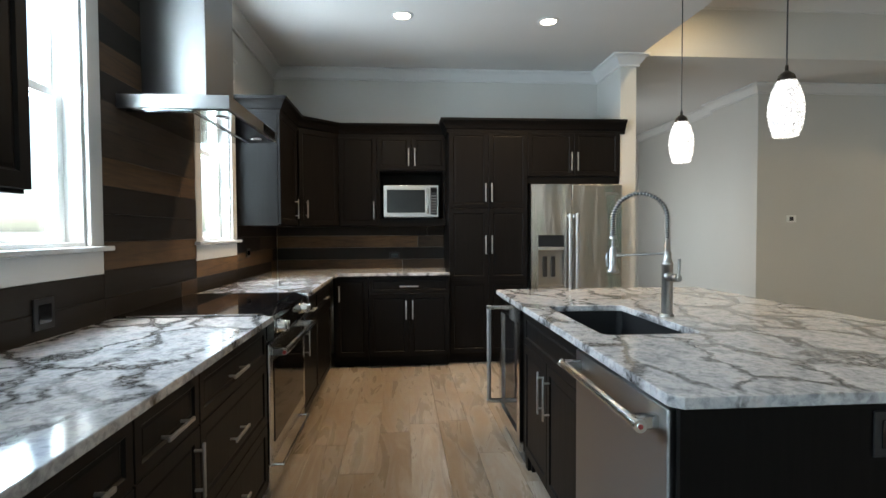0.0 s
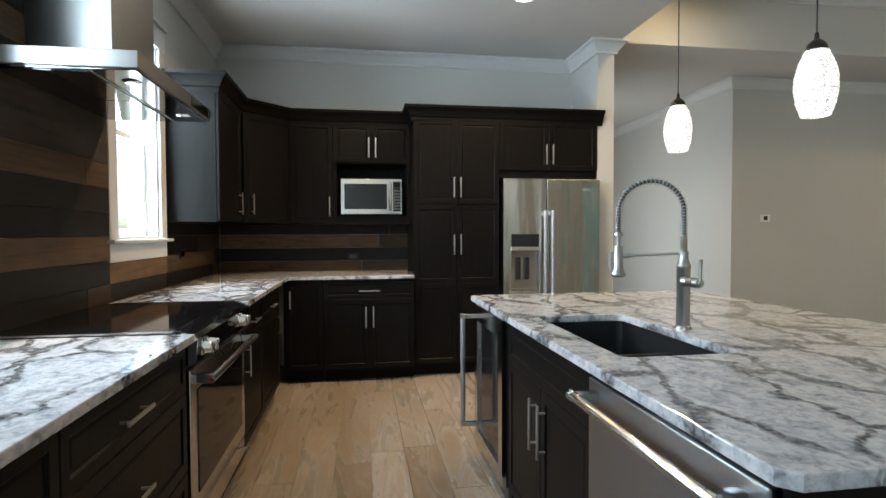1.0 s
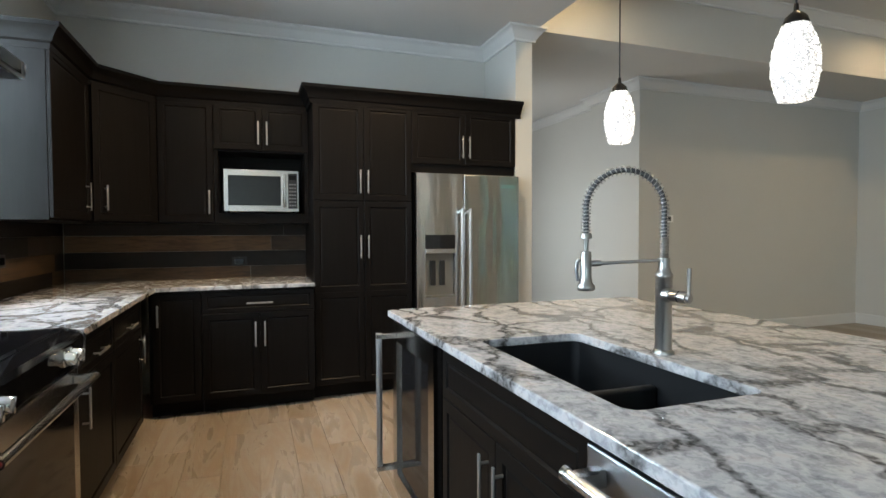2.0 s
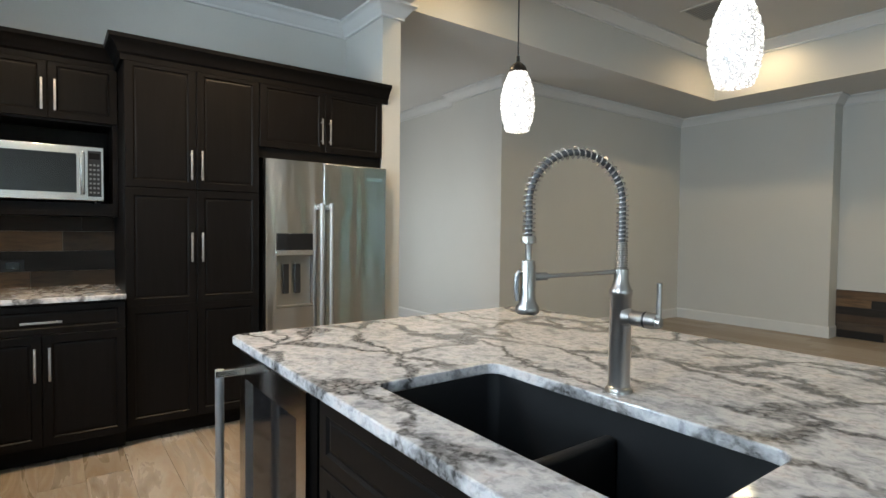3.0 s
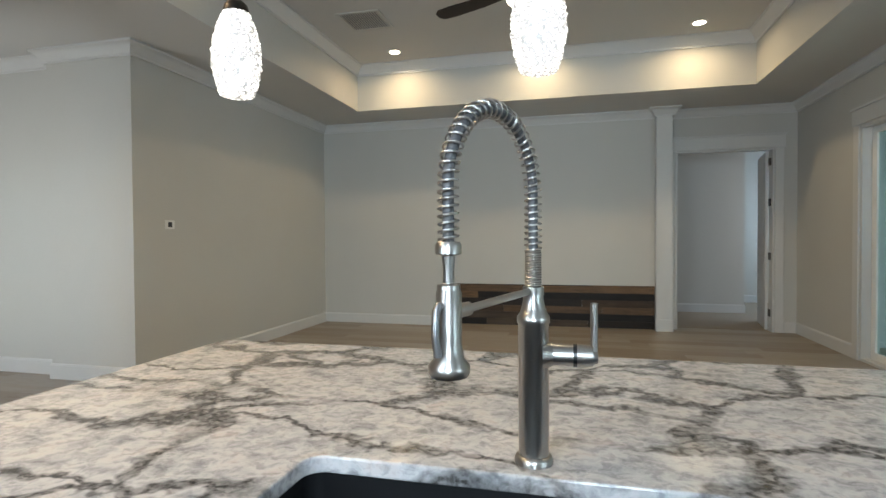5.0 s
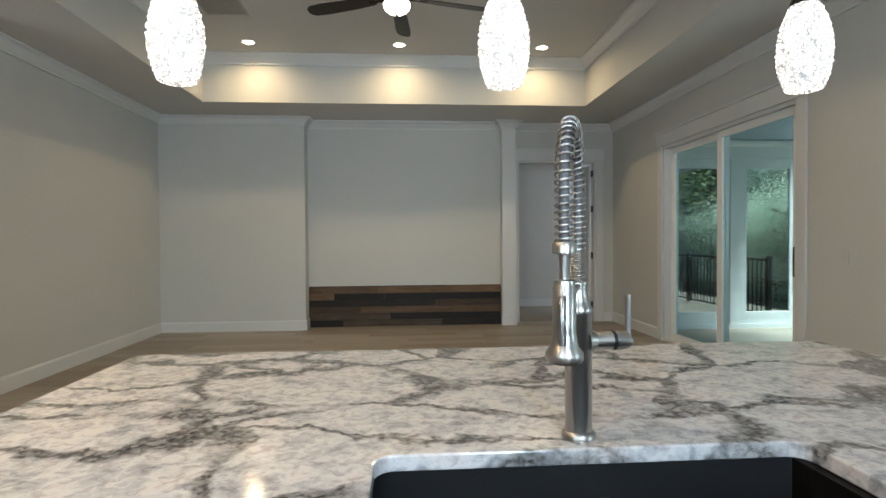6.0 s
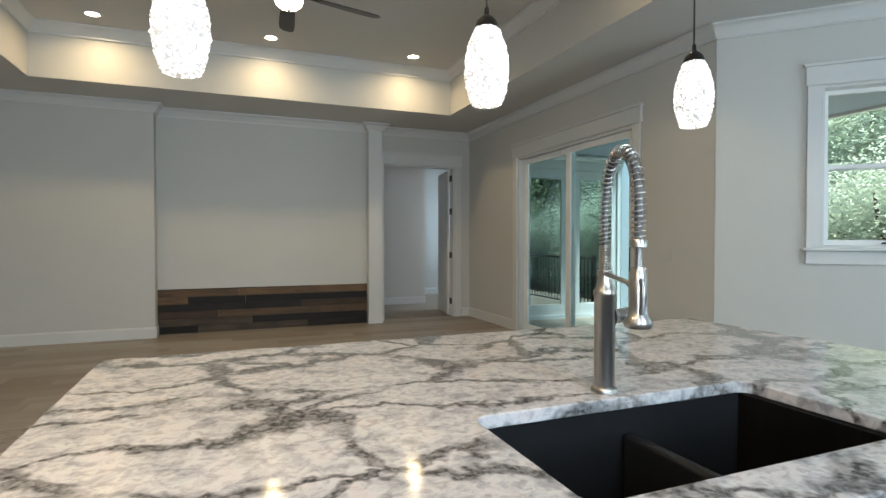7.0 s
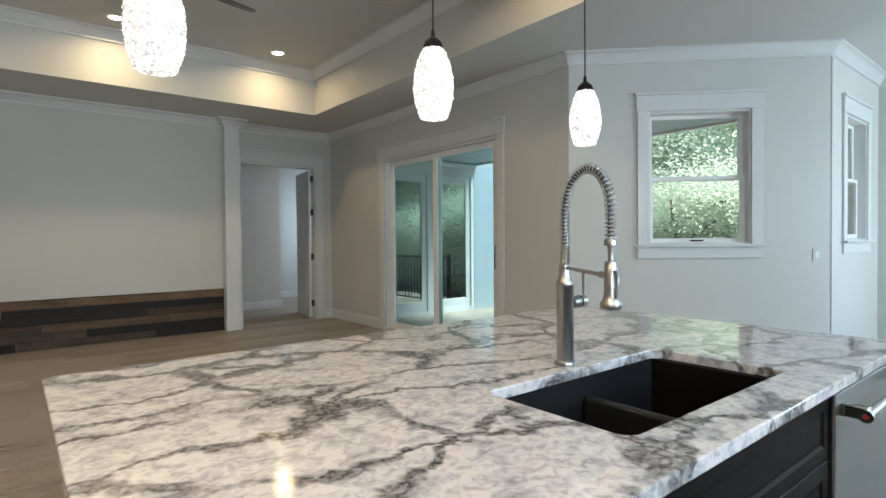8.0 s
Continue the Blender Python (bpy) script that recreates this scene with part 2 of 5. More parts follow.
M_WALL = plain("greige_wall_paint", (0.524, 0.518, 0.490), 0.6, vary=0.025, scale=1.5, bump=0.06)
M_CEIL = plain("ceiling_paint", (0.55, 0.542, 0.525), 0.75, vary=0.02, scale=1.2, bump=0.05)
M_TRIM = plain("white_trim_paint", (0.60, 0.60, 0.59), 0.38, vary=0.02, scale=3, bump=0.01)
M_CAB = cabinet_material()
M_QUARTZ = quartz_material()
M_STEEL = brushed("brushed_stainless", (0.58, 0.565, 0.55), 0.17, along=(3, 3, 900))
M_FRIDGE = wavy_sheet(brushed("waved_stainless", (0.52, 0.505, 0.49), 0.22, along=(3, 3, 900)))
M_STEEL_SOFT = brushed("satin_stainless", (0.30, 0.298, 0.295), 0.46, (3, 3, 900))
M_SATIN = brushed("satin_handle_steel", (0.46, 0.455, 0.45), 0.46, (90, 90, 6))
M_HOSE = plain("grey_hose", (0.075, 0.075, 0.08), 0.55)
M_STEEL_H = brushed("brushed_stainless_horizontal", along=(3, 3, 901))
M_STEEL_DARK = brushed("smoked_stainless", (0.30, 0.30, 0.31), 0.32, (3, 3, 900))
M_NICKEL = brushed("brushed_nickel", (0.46, 0.45, 0.44), 0.46, (90, 90, 6))
M_FAUCET = brushed("satin_faucet_nickel", (0.42, 0.402, 0.382), 0.31, (90, 90, 6))
M_CHROME = plain("polished_chrome", (0.75, 0.75, 0.75), 0.10, 1.0, 0.02, 5, 0)
M_HOODPAN = plain("polished_dark_steel", (0.20, 0.20, 0.21), 0.06, 1.0, 0.04, 3, 0)
M_BLACK = plain("black_plastic", (0.012, 0.012, 0.013), 0.35)
M_GLASSTOP = plain("black_ceramic_glass", (0.006, 0.006, 0.007), 0.05, 0, 0.1, 4, 0)
M_OVENGLASS = plain("dark_oven_glass", (0.010, 0.009, 0.009), 0.06, 0, 0.1, 4, 0)
M_OVENGLASS.node_tree.nodes["Principled BSDF"].inputs["Specular IOR Level"].default_value = 0.16
M_SINK = plain("black_composite", (0.0055, 0.006, 0.007), 0.45, 0, 0.2, 20, 0.1)
M_SINK.node_tree.nodes["Principled BSDF"].inputs["Specular IOR Level"].default_value = 0.3
M_BRONZE = plain("oil_rubbed_bronze", (0.022, 0.018, 0.015), 0.4, 0.7)
M_BLADE = plain("dark_walnut_blade", (0.020, 0.013, 0.010), 0.4)
M_FLOOR = floor_material("object", 0.85)
M_FLOOR_REST = floor_material("island", 0.3)
M_GROUT = plain("grout", (0.36, 0.30, 0.24), 0.8)
M_PLANK = plank_material()
M_GLASS = glass_material("window_glass")
M_GLASS_SLIDER = glass_material("tinted_slider_glass", (0.66, 0.79, 0.81))
M_GLASS_DARK = glass_material("porch_door_glass", (0.20, 0.27, 0.26), 0.5)
M_CAN = glow("recessed_lamp_glow", (1.0, 0.84, 0.62), 6.0)
M_FANLIGHT = glow("fan_light_glass", (1.0, 0.86, 0.68), 2.2)
M_SHADE = shade_material()
M_PORCHBLUE = plain("pale_blue_porch_paint", (0.36, 0.47, 0.56), 0.6)
M_SIDING = plain("pale_blue_siding", (0.36, 0.43, 0.49), 0.6)
M_PORCHWHITE = plain("porch_white_paint", (0.62, 0.64, 0.65), 0.45)
M_DECK = plain("grey_porch_floor", (0.28, 0.29, 0.30), 0.6)
M_CARPET = plain("tan_carpet", (0.33, 0.28, 0.23), 0.95, vary=0.12, scale=30, bump=0.3)
M_RAIL = plain("black_rail_paint", (0.01, 0.01, 0.01), 0.4)
M_RED = plain("red_enamel", (0.25, 0.02, 0.02), 0.3)
M_WHITE_PLASTIC = plain("white_plastic", (0.75, 0.75, 0.73), 0.35)
M_BARK = plain("bark", (0.10, 0.075, 0.055), 0.9, vary=0.4, scale=8, bump=0.5)
M_LEAF = leaf_material("leaf_bright", (0.33, 0.43, 0.31), (0.66, 0.74, 0.61))
M_LEAF_DARK = leaf_material("leaf_dark", (0.16, 0.24, 0.12), (0.38, 0.46, 0.28))
M_GRASS = plain("lawn", (0.10, 0.10, 0.075), 0.9, vary=0.4, scale=2.0, bump=0.3)

# ---- mesh helpers ----


def box(bm, x0, y0, z0, x1, y1, z1, bevel=0.0, segs=1):
    """Adds a box, its edges rounded by bevel."""
    made = bmesh.ops.create_cube(bm, size=1.0, matrix=Matrix.Translation(((x0 + x1) / 2, (y0 + y1) / 2, (z0 + z1) / 2)) @ Matrix.Diagonal((abs(x1 - x0), abs(y1 - y0), abs(z1 - z0), 1)))
    if bevel:
        edges = {e for v in made["verts"] for e in v.link_edges}
        bmesh.ops.bevel(bm, geom=list(edges), offset=bevel, segments=segs, profile=0.5, affect="EDGES")
    return bm


def boxes(*specs, bevel=0.0, segs=1):
    bm = bmesh.new()
    for s in specs:
        box(bm, *s, bevel=bevel, segs=segs)
    return bm


def cyl(bm, a, b, r, r2=None, segs=20):
    """Adds a rod from a to b."""
    a, b = Vector(a), Vector(b)
    m = Matrix.Translation((a + b) / 2) @ (b - a).to_track_quat("Z", "Y").to_matrix().to_4x4()
    bmesh.ops.create_cone(bm, cap_ends=True, segments=segs, radius1=r, radius2=r if r2 is None else r2, depth=(b - a).length, matrix=m)
    return bm


def lathe(bm, profile, segs=28, center=(0, 0, 0), caps=True):
    """Turns (radius, height) pairs round the z axis."""
    rings = []
    for r, z in profile:
        rings.append([bm.verts.new((center[0] + r * math.cos(2 * math.pi * i / segs), center[1] + r * math.sin(2 * math.pi * i / segs), center[2] + z)) for i in range(segs)])
    for p, q in zip(rings, rings[1:]):
        for i in range(segs):
            bm.faces.new((p[i], p[(i + 1) % segs], q[(i + 1) % segs], q[i]))
    if caps and profile[0][0] > 1e-4:
        bm.faces.new(rings[0][::-1])
    if caps and profile[-1][0] > 1e-4:
        bm.faces.new(rings[-1])
    return bm


def tube(bm, points, r, segs=10, cap=True):
    """Sweeps a round section along points."""
    points = [Vector(p) for p in points]
    rings, n = [], None
    for i, p in enumerate(points):
        d = (points[min(i + 1, len(points) - 1)] - points[max(i - 1, 0)]).normalized()
        if n is None:
            n = d.orthogonal().normalized()
        n = (n - d * n.dot(d)).normalized()
        b = d.cross(n)
        rings.append([bm.verts.new(p + r * (math.cos(2 * math.pi * j / segs) * n + math.sin(2 * math.pi * j / segs) * b)) for j in range(segs)])
    for p, q in zip(rings, rings[1:]):
        for j in range(segs):
            bm.faces.new((p[j], p[(j + 1) % segs], q[(j + 1) % segs], q[j]))
    if cap:
        bm.faces.new(rings[0][::-1])
        bm.faces.new(rings[-1])
    return bm


def sweep(bm, path, profile, closed=False):
    """Runs a moulding's section, (out, z) pairs, along a path in plan with mitred corners; out is to the path's left."""
    pts = [Vector((p[0], p[1])) for p in path]
    k = len(pts)
    rings = []
    for i, p in enumerate(pts):
        before = (p - pts[i - 1]).normalized() if (i or closed) else None
        after = (pts[(i + 1) % k] - p).normalized() if (i < k - 1 or closed) else None
        before, after = before or after, after or before
        n1, n2 = Vector((-before.y, before.x)), Vector((-after.y, after.x))
        n = n1 + n2
        n = n / max(0.3, n.dot(n1))
        rings.append([bm.verts.new((p.x + n.x * o, p.y + n.y * o, z)) for o, z in profile])
    m = len(profile)
    for i in range(k if closed else k - 1):
        p, q = rings[i], rings[(i + 1) % k]
        for j in range(m):
            bm.faces.new((p[j], q[j], q[(j + 1) % m], p[(j + 1) % m]))
    if not closed:
        bm.faces.new(rings[0])
        bm.faces.new(rings[-1][::-1])
    return bm


def ring_slab(bm, x0, z0, x1, z1, a0, b0, a1, b1, y0, y1, floor_y=None):
    """A slab from y0 to y1 with a rectangular hole, or a pocket down to floor_y."""
    def rect(p, q, r, s, y):
        return [bm.verts.new(c) for c in ((p, y, q), (r, y, q), (r, y, s), (p, y, s))]

    of, inf = rect(x0, z0, x1, z1, y0), rect(a0, b0, a1, b1, y0)
    ob_, ib = rect(x0, z0, x1, z1, y1), rect(a0, b0, a1, b1, y1 if floor_y is None else floor_y)
    for i in range(4):
        j = (i + 1) % 4
        bm.faces.new((of[i], of[j], inf[j], inf[i]))
        bm.faces.new((of[i], ob_[i], ob_[j], of[j]))
        bm.faces.new((inf[i], inf[j], ib[j], ib[i]))
        if floor_y is None:
            bm.faces.new((ob_[i], ib[i], ib[j], ob_[j]))
    if floor_y is not None:
        bm.faces.new(ib)
        bm.faces.new(ob_[::-1])
    return bm


def prism(bm, loop, z0, z1):
    """An upright prism over a plan polygon."""
    lo, hi = [bm.verts.new((x, y, z0)) for x, y in loop], [bm.verts.new((x, y, z1)) for x, y in loop]
    bm.faces.new(lo[::-1])
    bm.faces.new(hi)
    for i in range(len(loop)):
        j = (i + 1) % len(loop)
        bm.faces.new((lo[i], lo[j], hi[j], hi[i]))
    return bm


def mesh_of(name, bm, material, smooth=None):
    bmesh.ops.recalc_face_normals(bm, faces=bm.faces)
    me = bpy.data.meshes.new(name)
    bm.to_mesh(me)
    bm.free()
    me.materials.append(material)
    if smooth:
        for f in me.polygons:
            f.use_smooth = True
        me.set_sharp_from_angle(angle=radians(smooth))
    return me


def part(name, bm, material, parent, label="", smooth=None, loc=None):
    ob = new(name, mesh_of(name, bm, material, smooth))
    ob.parent = parent
    if loc:
        ob.location = loc
    return tagged(ob, label)


def thing(name, m, label, category, group="", kind=""):
    """An Empty at the base of a thing, which carries its parts."""
    ob = new(name)
    ob.empty_display_size = 0.1
    ob.matrix_world = m
    return tagged(ob, label, category, group, kind)


def structure(name, bm, material, label, category, smooth=None):
    return tagged(new(name, mesh_of(name, bm, material, smooth)), label, category, kind="structure")


# ---- walls, floor and ceiling ----


def wall_run(a, b, lo, hi, openings, z1, along):
    """A wall from a to b along x or y, lo to hi thick, with openings (from, to, bottom, top)."""
    bm = bmesh.new()

    def add(u0, u1, z_0, z_1):
        if u1 - u0 > 1e-4 and z_1 - z_0 > 1e-4:
            box(bm, *((u0, lo, z_0, u1, hi, z_1) if along == "x" else (lo, u0, z_0, hi, u1, z_1)))

    u = a
    for o0, o1, b0, t0 in openings:
        add(u, o0, 0, z1)
        add(o0, o1, 0, b0)
        add(o0, o1, t0, z1)
        u = o1
    add(u, b, 0, z1)
    return bm


ROOF = CEIL + 0.02
WIN_Z0, WIN_Z1 = 1.25, 2.50
W1, W2 = (1.70, 2.33), (3.61, 4.255)
AX, AY, BX, BY = 3.96, -0.61, 2.31, -2.26
wall_west = structure("wall_west", wall_run(-4.05, 5.91, -0.95, -0.80, [(-3.7, -1.7, 0.85, 2.5), (*W1, WIN_Z0, WIN_Z1), (*W2, WIN_Z0, WIN_Z1)], ROOF, "y"), M_WALL, "greige painted kitchen wall behind the range", "wall")
wall_north = structure("wall_north", boxes((-0.80, 5.76, 0, 2.71, 5.91, ROOF)), M_WALL, "greige painted wall behind the pantry cabinets", "wall")
structure("wall_alcove", wall_run(5.125, 9.50, 2.71, 2.87, [(7.0, 8.0, 0.4, 2.3)], ROOF, "y"), M_WALL, "greige painted wall end beside the refrigerator", "wall")
structure("wall_hall_end", boxes((2.71, 9.50, 0, 5.05, 9.65, ROOF)), M_WALL, "greige painted end wall of the hall", "wall")
structure("wall_hall_east", boxes((4.78, 6.04, 0, 5.05, 6.98, ROOF), (4.90, 6.98, 0, 5.05, 9.50, ROOF)), M_WALL, "greige painted hall wall with a stepped corner pier", "wall")
structure("wall_living_north", boxes((5.05, 6.04, 0, 8.50, 6.19, ROOF)), M_WALL, "long greige painted wall of the living room", "wall")
wall_east = structure("wall_east", boxes((8.50, 4.03, 0, 9.00, 6.19, ROOF), (8.755, 1.165, 0, 9.00, 4.03, ROOF)), M_WALL, "greige painted wall with a shallow television niche", "wall")
structure("wall_bedroom_door", wall_run(-0.76, 0.96, 8.85, 9.00, [(-0.34, 0.88, -0.01, 2.47)], ROOF, "y"), M_WALL, "greige painted wall round the open doorway", "wall")
structure("wall_south", wall_run(3.965, 8.85, -0.76, -0.61, [(4.93, 7.22, -0.01, 2.42)], ROOF, "x"), M_WALL, "greige painted wall round the sliding glass door", "wall")
structure("wall_dining_south", boxes((-0.95, -4.05, 0, 2.46, -3.90, ROOF)), M_WALL, "plain greige wall that closes the dining end", "wall")
structure("wall_nook", wall_run(-3.90, BY - 0.05, 2.31, 2.46, [(-3.43, -2.70, 1.24, 2.46)], ROOF, "y"), M_WALL, "greige painted nook wall with a window", "wall")


def diagonal_frame():
    """Local frame of the slanted wall: x along it from A to B, y out of the room, z up."""
    d = Vector((BX - AX, BY - AY, 0)).normalized()
    out = Vector((-d.y, d.x, 0))
    return Matrix(((d.x, out.x, 0, AX), (d.y, out.y, 0, AY), (0, 0, 1, 0), (0, 0, 0, 1))), math.hypot(BX - AX, BY - AY)


DIAG, DIAG_LEN = diagonal_frame()
W3 = (0.73, 1.645, 1.215, 2.465)
diag_bm = wall_run(0.0, DIAG_LEN, 0.0, 0.15, [W3], ROOF, "x")
bmesh.ops.transform(diag_bm, matrix=DIAG, verts=diag_bm.verts)
structure("wall_diagonal", diag_bm, M_WALL, "slanted greige wall with a double-hung window", "wall")
structure("pilaster", boxes((8.62, 0.96, 0, 9.00, 1.165, ROOF), (8.61, 0.95, 0, 8.63, 1.175, 0.16)), M_TRIM, "white painted pilaster beside the television niche", "pilaster")

ceil_bm = boxes((-0.95, -4.05, CEIL, TX0, 9.65, CEIL + 0.12), (TX0, TY1, CEIL, 9.2, 9.65, CEIL + 0.12), (TX0, -2.4, CEIL, 9.2, TY0, CEIL + 0.12), (TX1, TY0, CEIL, 9.2, TY1, CEIL + 0.12))
structure("ceiling", ceil_bm, M_CEIL, "flat painted ceiling round a raised tray", "ceiling")
structure("ceiling_tray_riser", sweep(bmesh.new(), [(TX0, TY0), (TX1, TY0), (TX1, TY1), (TX0, TY1)], [(0.003, CEIL - 0.001), (0.003, TRAY), (-0.10, TRAY), (-0.10, CEIL + 0.121), (-0.0005, CEIL + 0.121), (-0.0005, CEIL - 0.001)], True), M_WALL, "painted sides of the raised ceiling tray", "ceiling")
structure("ceiling_tray", boxes((TX0 - 0.1, TY0 - 0.1, TRAY, TX1 + 0.1, TY1 + 0.1, TRAY + 0.1)), M_CEIL, "raised tray ceiling over the living room", "ceiling")

ROOM = [(-0.80, -3.9), (BX, -3.9), (BX, BY), (AX, AY), (8.85, AY), (8.85, 0.96), (8.62, 0.96), (8.62, 1.165), (8.755, 1.165), (8.755, 4.03), (8.50, 4.03), (8.50, 6.04),
        (4.78, 6.04), (4.78, 6.98), (4.90, 6.98), (4.90, 9.50), (2.87, 9.50), (2.87, 5.125), (2.71, 5.125), (2.71, 5.76), (-0.80, 5.76)]


def crown_profile(top, drop=0.115, out=0.10):
    return [(0, top), (out, top), (out, top - 0.018), (out * 0.86, top - 0.022), (out * 0.62, top - drop * 0.40), (out * 0.34, top - drop * 0.72), (0.022, top - drop * 0.84), (0.022, top - drop), (0, top - drop)]


structure("trim_crown", sweep(bmesh.new(), ROOM, crown_profile(CEIL - 0.002), True), M_TRIM, "white crown moulding round the rooms", "moulding", 30)
structure("trim_crown_tray", sweep(bmesh.new(), [(TX0, TY0), (TX1, TY0), (TX1, TY1), (TX0, TY1)], crown_profile(TRAY - 0.002, 0.13, 0.11), True), M_TRIM, "white crown moulding inside the ceiling tray", "moulding", 30)
BASE = [(0, 0.001), (0.016, 0.001), (0.016, 0.125), (0.008, 0.142), (0, 0.145)]
for run in ([(BX, -3.9), (BX, BY), (AX, AY), (4.81, AY)], [(7.34, AY), (8.85, AY), (8.85, -0.46)], [(8.755, 4.03), (8.50, 4.03), (8.50, 6.04), (4.78, 6.04), (4.78, 6.98), (4.90, 6.98), (4.90, 9.50), (2.87, 9.50), (2.87, 5.125), (2.72, 5.125)]):
    structure("baseboard", sweep(bmesh.new(), run, BASE), M_TRIM, "white painted baseboard", "baseboard")


# ---- windows and doors of the house ----


def double_hung(name, m, w, z0, z1, label, casing=0.10, depth=0.15, lift=False):
    """A double-hung window in an opening w wide; local x along the wall, y outwards from the room's face."""
    top = thing(name, m, label, "window", kind="structure")
    h = z1 - z0
    jamb = ring_slab(bmesh.new(), 0, z0, w, z1, 0.018, z0 + 0.018, w - 0.018, z1 - 0.018, -0.001, depth)
    part("window_frame", jamb, M_TRIM, top)
    part("window_casing", boxes((-casing, -0.022, z0, -0.001, -0.001, z1 + 0.004), bevel=0.003), M_TRIM, top)
    part("window_casing", boxes((w + 0.001, -0.022, z0, w + casing, -0.001, z1 + 0.004), bevel=0.003), M_TRIM, top)
    part("window_header", boxes((-casing - 0.012, -0.026, z1 + 0.005, w + casing + 0.012, -0.001, z1 + 0.150), (-casing - 0.028, -0.042, z1 + 0.150, w + casing + 0.028, -0.001, z1 + 0.175), bevel=0.003), M_TRIM, top)
    part("window_sill", boxes((-casing - 0.03, -0.055, z0 - 0.022, w + casing + 0.03, 0.06, z0 - 0.001), bevel=0.005, segs=2), M_TRIM, top)
    part("window_apron", boxes((-casing, -0.020, z0 - 0.125, w + casing, -0.001, z0 - 0.023), bevel=0.003), M_TRIM, top)
    mid = z0 + h * 0.5
    for nm, y, a, b in (("lower_sash", 0.070, z0 + 0.020, mid + 0.02), ("upper_sash", 0.105, mid - 0.02, z1 - 0.020)):
        s = 0.042
        sash = part(nm, ring_slab(bmesh.new(), 0.02, a, w - 0.02, b, 0.02 + s, a + s, w - 0.02 - s, b - s * 0.8, y, y + 0.03), M_WHITE_PLASTIC, top)
        pane = part("pane", boxes((0.02 + s, y + 0.013, a + s, w - 0.02 - s, y + 0.018, b - s * 0.8)), M_GLASS, sash)
        pane.visible_shadow = False
        if nm == "lower_sash" and lift:
            part("sash_lift", boxes((w / 2 - 0.06, y - 0.018, a + 0.012, w / 2 + 0.06, y - 0.001, a + 0.026), bevel=0.003), M_BRONZE, sash, "dark metal sash lift")
    return top


# local y is out of the room: for the west wall that is -x
double_hung("window_1", Matrix(((0, -1, 0, -0.80), (1, 0, 0, W1[0]), (0, 0, 1, 0), (0, 0, 0, 1))), W1[1] - W1[0], WIN_Z0, WIN_Z1, "white double-hung window with deep casing over the counter")
double_hung("window_2", Matrix(((0, -1, 0, -0.80), (1, 0, 0, W2[0]), (0, 0, 1, 0), (0, 0, 0, 1))), W2[1] - W2[0], WIN_Z0, WIN_Z1, "narrow white double-hung window beside the range hood")
# unseen hall window, there only to admit the hall fill
double_hung("window_6", Matrix(((0, -1, 0, 2.87), (1, 0, 0, 7.0), (0, 0, 1, 0), (0, 0, 0, 1))), 1.0, 0.4, 2.3, "unseen tall white window added to light the hall", depth=0.16)
# unseen window, added as an opening for the dining fill
double_hung("window_5", Matrix(((0, -1, 0, -0.80), (1, 0, 0, -3.7), (0, 0, 1, 0), (0, 0, 0, 1))), 2.0, 0.85, 2.5, "unseen wide white window added to light the dining end")
double_hung("window_3", DIAG @ pose(W3[0], 0, 0), W3[1] - W3[0], W3[2], W3[3], "white double-hung window looking out on green trees", lift=True)
double_hung("window_4", Matrix(((0, 1, 0, 2.31), (-1, 0, 0, -2.70), (0, 0, 1, 0), (0, 0, 0, 1))), 0.73, 1.24, 2.46, "white double-hung window seen edge-on in the nook")

slider = thing("door_1", pose(4.93, -0.61, 0), "white-framed sliding glass door to the porch", "sliding door", kind="structure")
SW, SH = 2.29, 2.42
part("door_casing", boxes((-0.11, 0.001, 0, -0.001, 0.024, SH + 0.002), bevel=0.003), M_TRIM, slider)
part("door_casing", boxes((SW + 0.001, 0.001, 0, SW + 0.11, 0.024, SH + 0.002), bevel=0.003), M_TRIM, slider)
part("door_header", boxes((-0.13, 0.001, SH + 0.004, SW + 0.13, 0.030, SH + 0.16), (-0.145, 0.001, SH + 0.16, SW + 0.145, 0.046, SH + 0.185), bevel=0.003), M_TRIM, slider)
part("door_frame", boxes((0, -0.15, 0, 0.03, 0, SH), (SW - 0.03, -0.15, 0, SW, 0, SH), (0.03, -0.15, SH - 0.03, SW - 0.03, 0, SH), (0.03, -0.15, 0.001, SW - 0.03, -0.005, 0.03)), M_TRIM, slider)
for k, (a, b, y) in enumerate(((0.03, 1.215, -0.085), (1.125, SW - 0.03, -0.125))):
    s = 0.085
    leaf = part("sliding_panel", ring_slab(bmesh.new(), a, 0.031, b, SH - 0.031, a + s, 0.105, b - s, SH - 0.031 - s * 0.8, y, y + 0.038), M_WHITE_PLASTIC, slider)
    pane = part("pane", boxes((a + s, y + 0.016, 0.105, b - s, y + 0.022, SH - 0.031 - s * 0.8)), M_GLASS_SLIDER, leaf)
    pane.visible_shadow = False
    if k == 0:
        pull = tube(bmesh.new(), [(a + 0.03, y + 0.038, 0.95), (a + 0.03, y + 0.075, 0.96), (a + 0.03, y + 0.075, 1.20), (a + 0.03, y + 0.038, 1.21)], 0.009, 8)
        part("handle", pull, M_STEEL, leaf, "slim metal pull handle", 40)

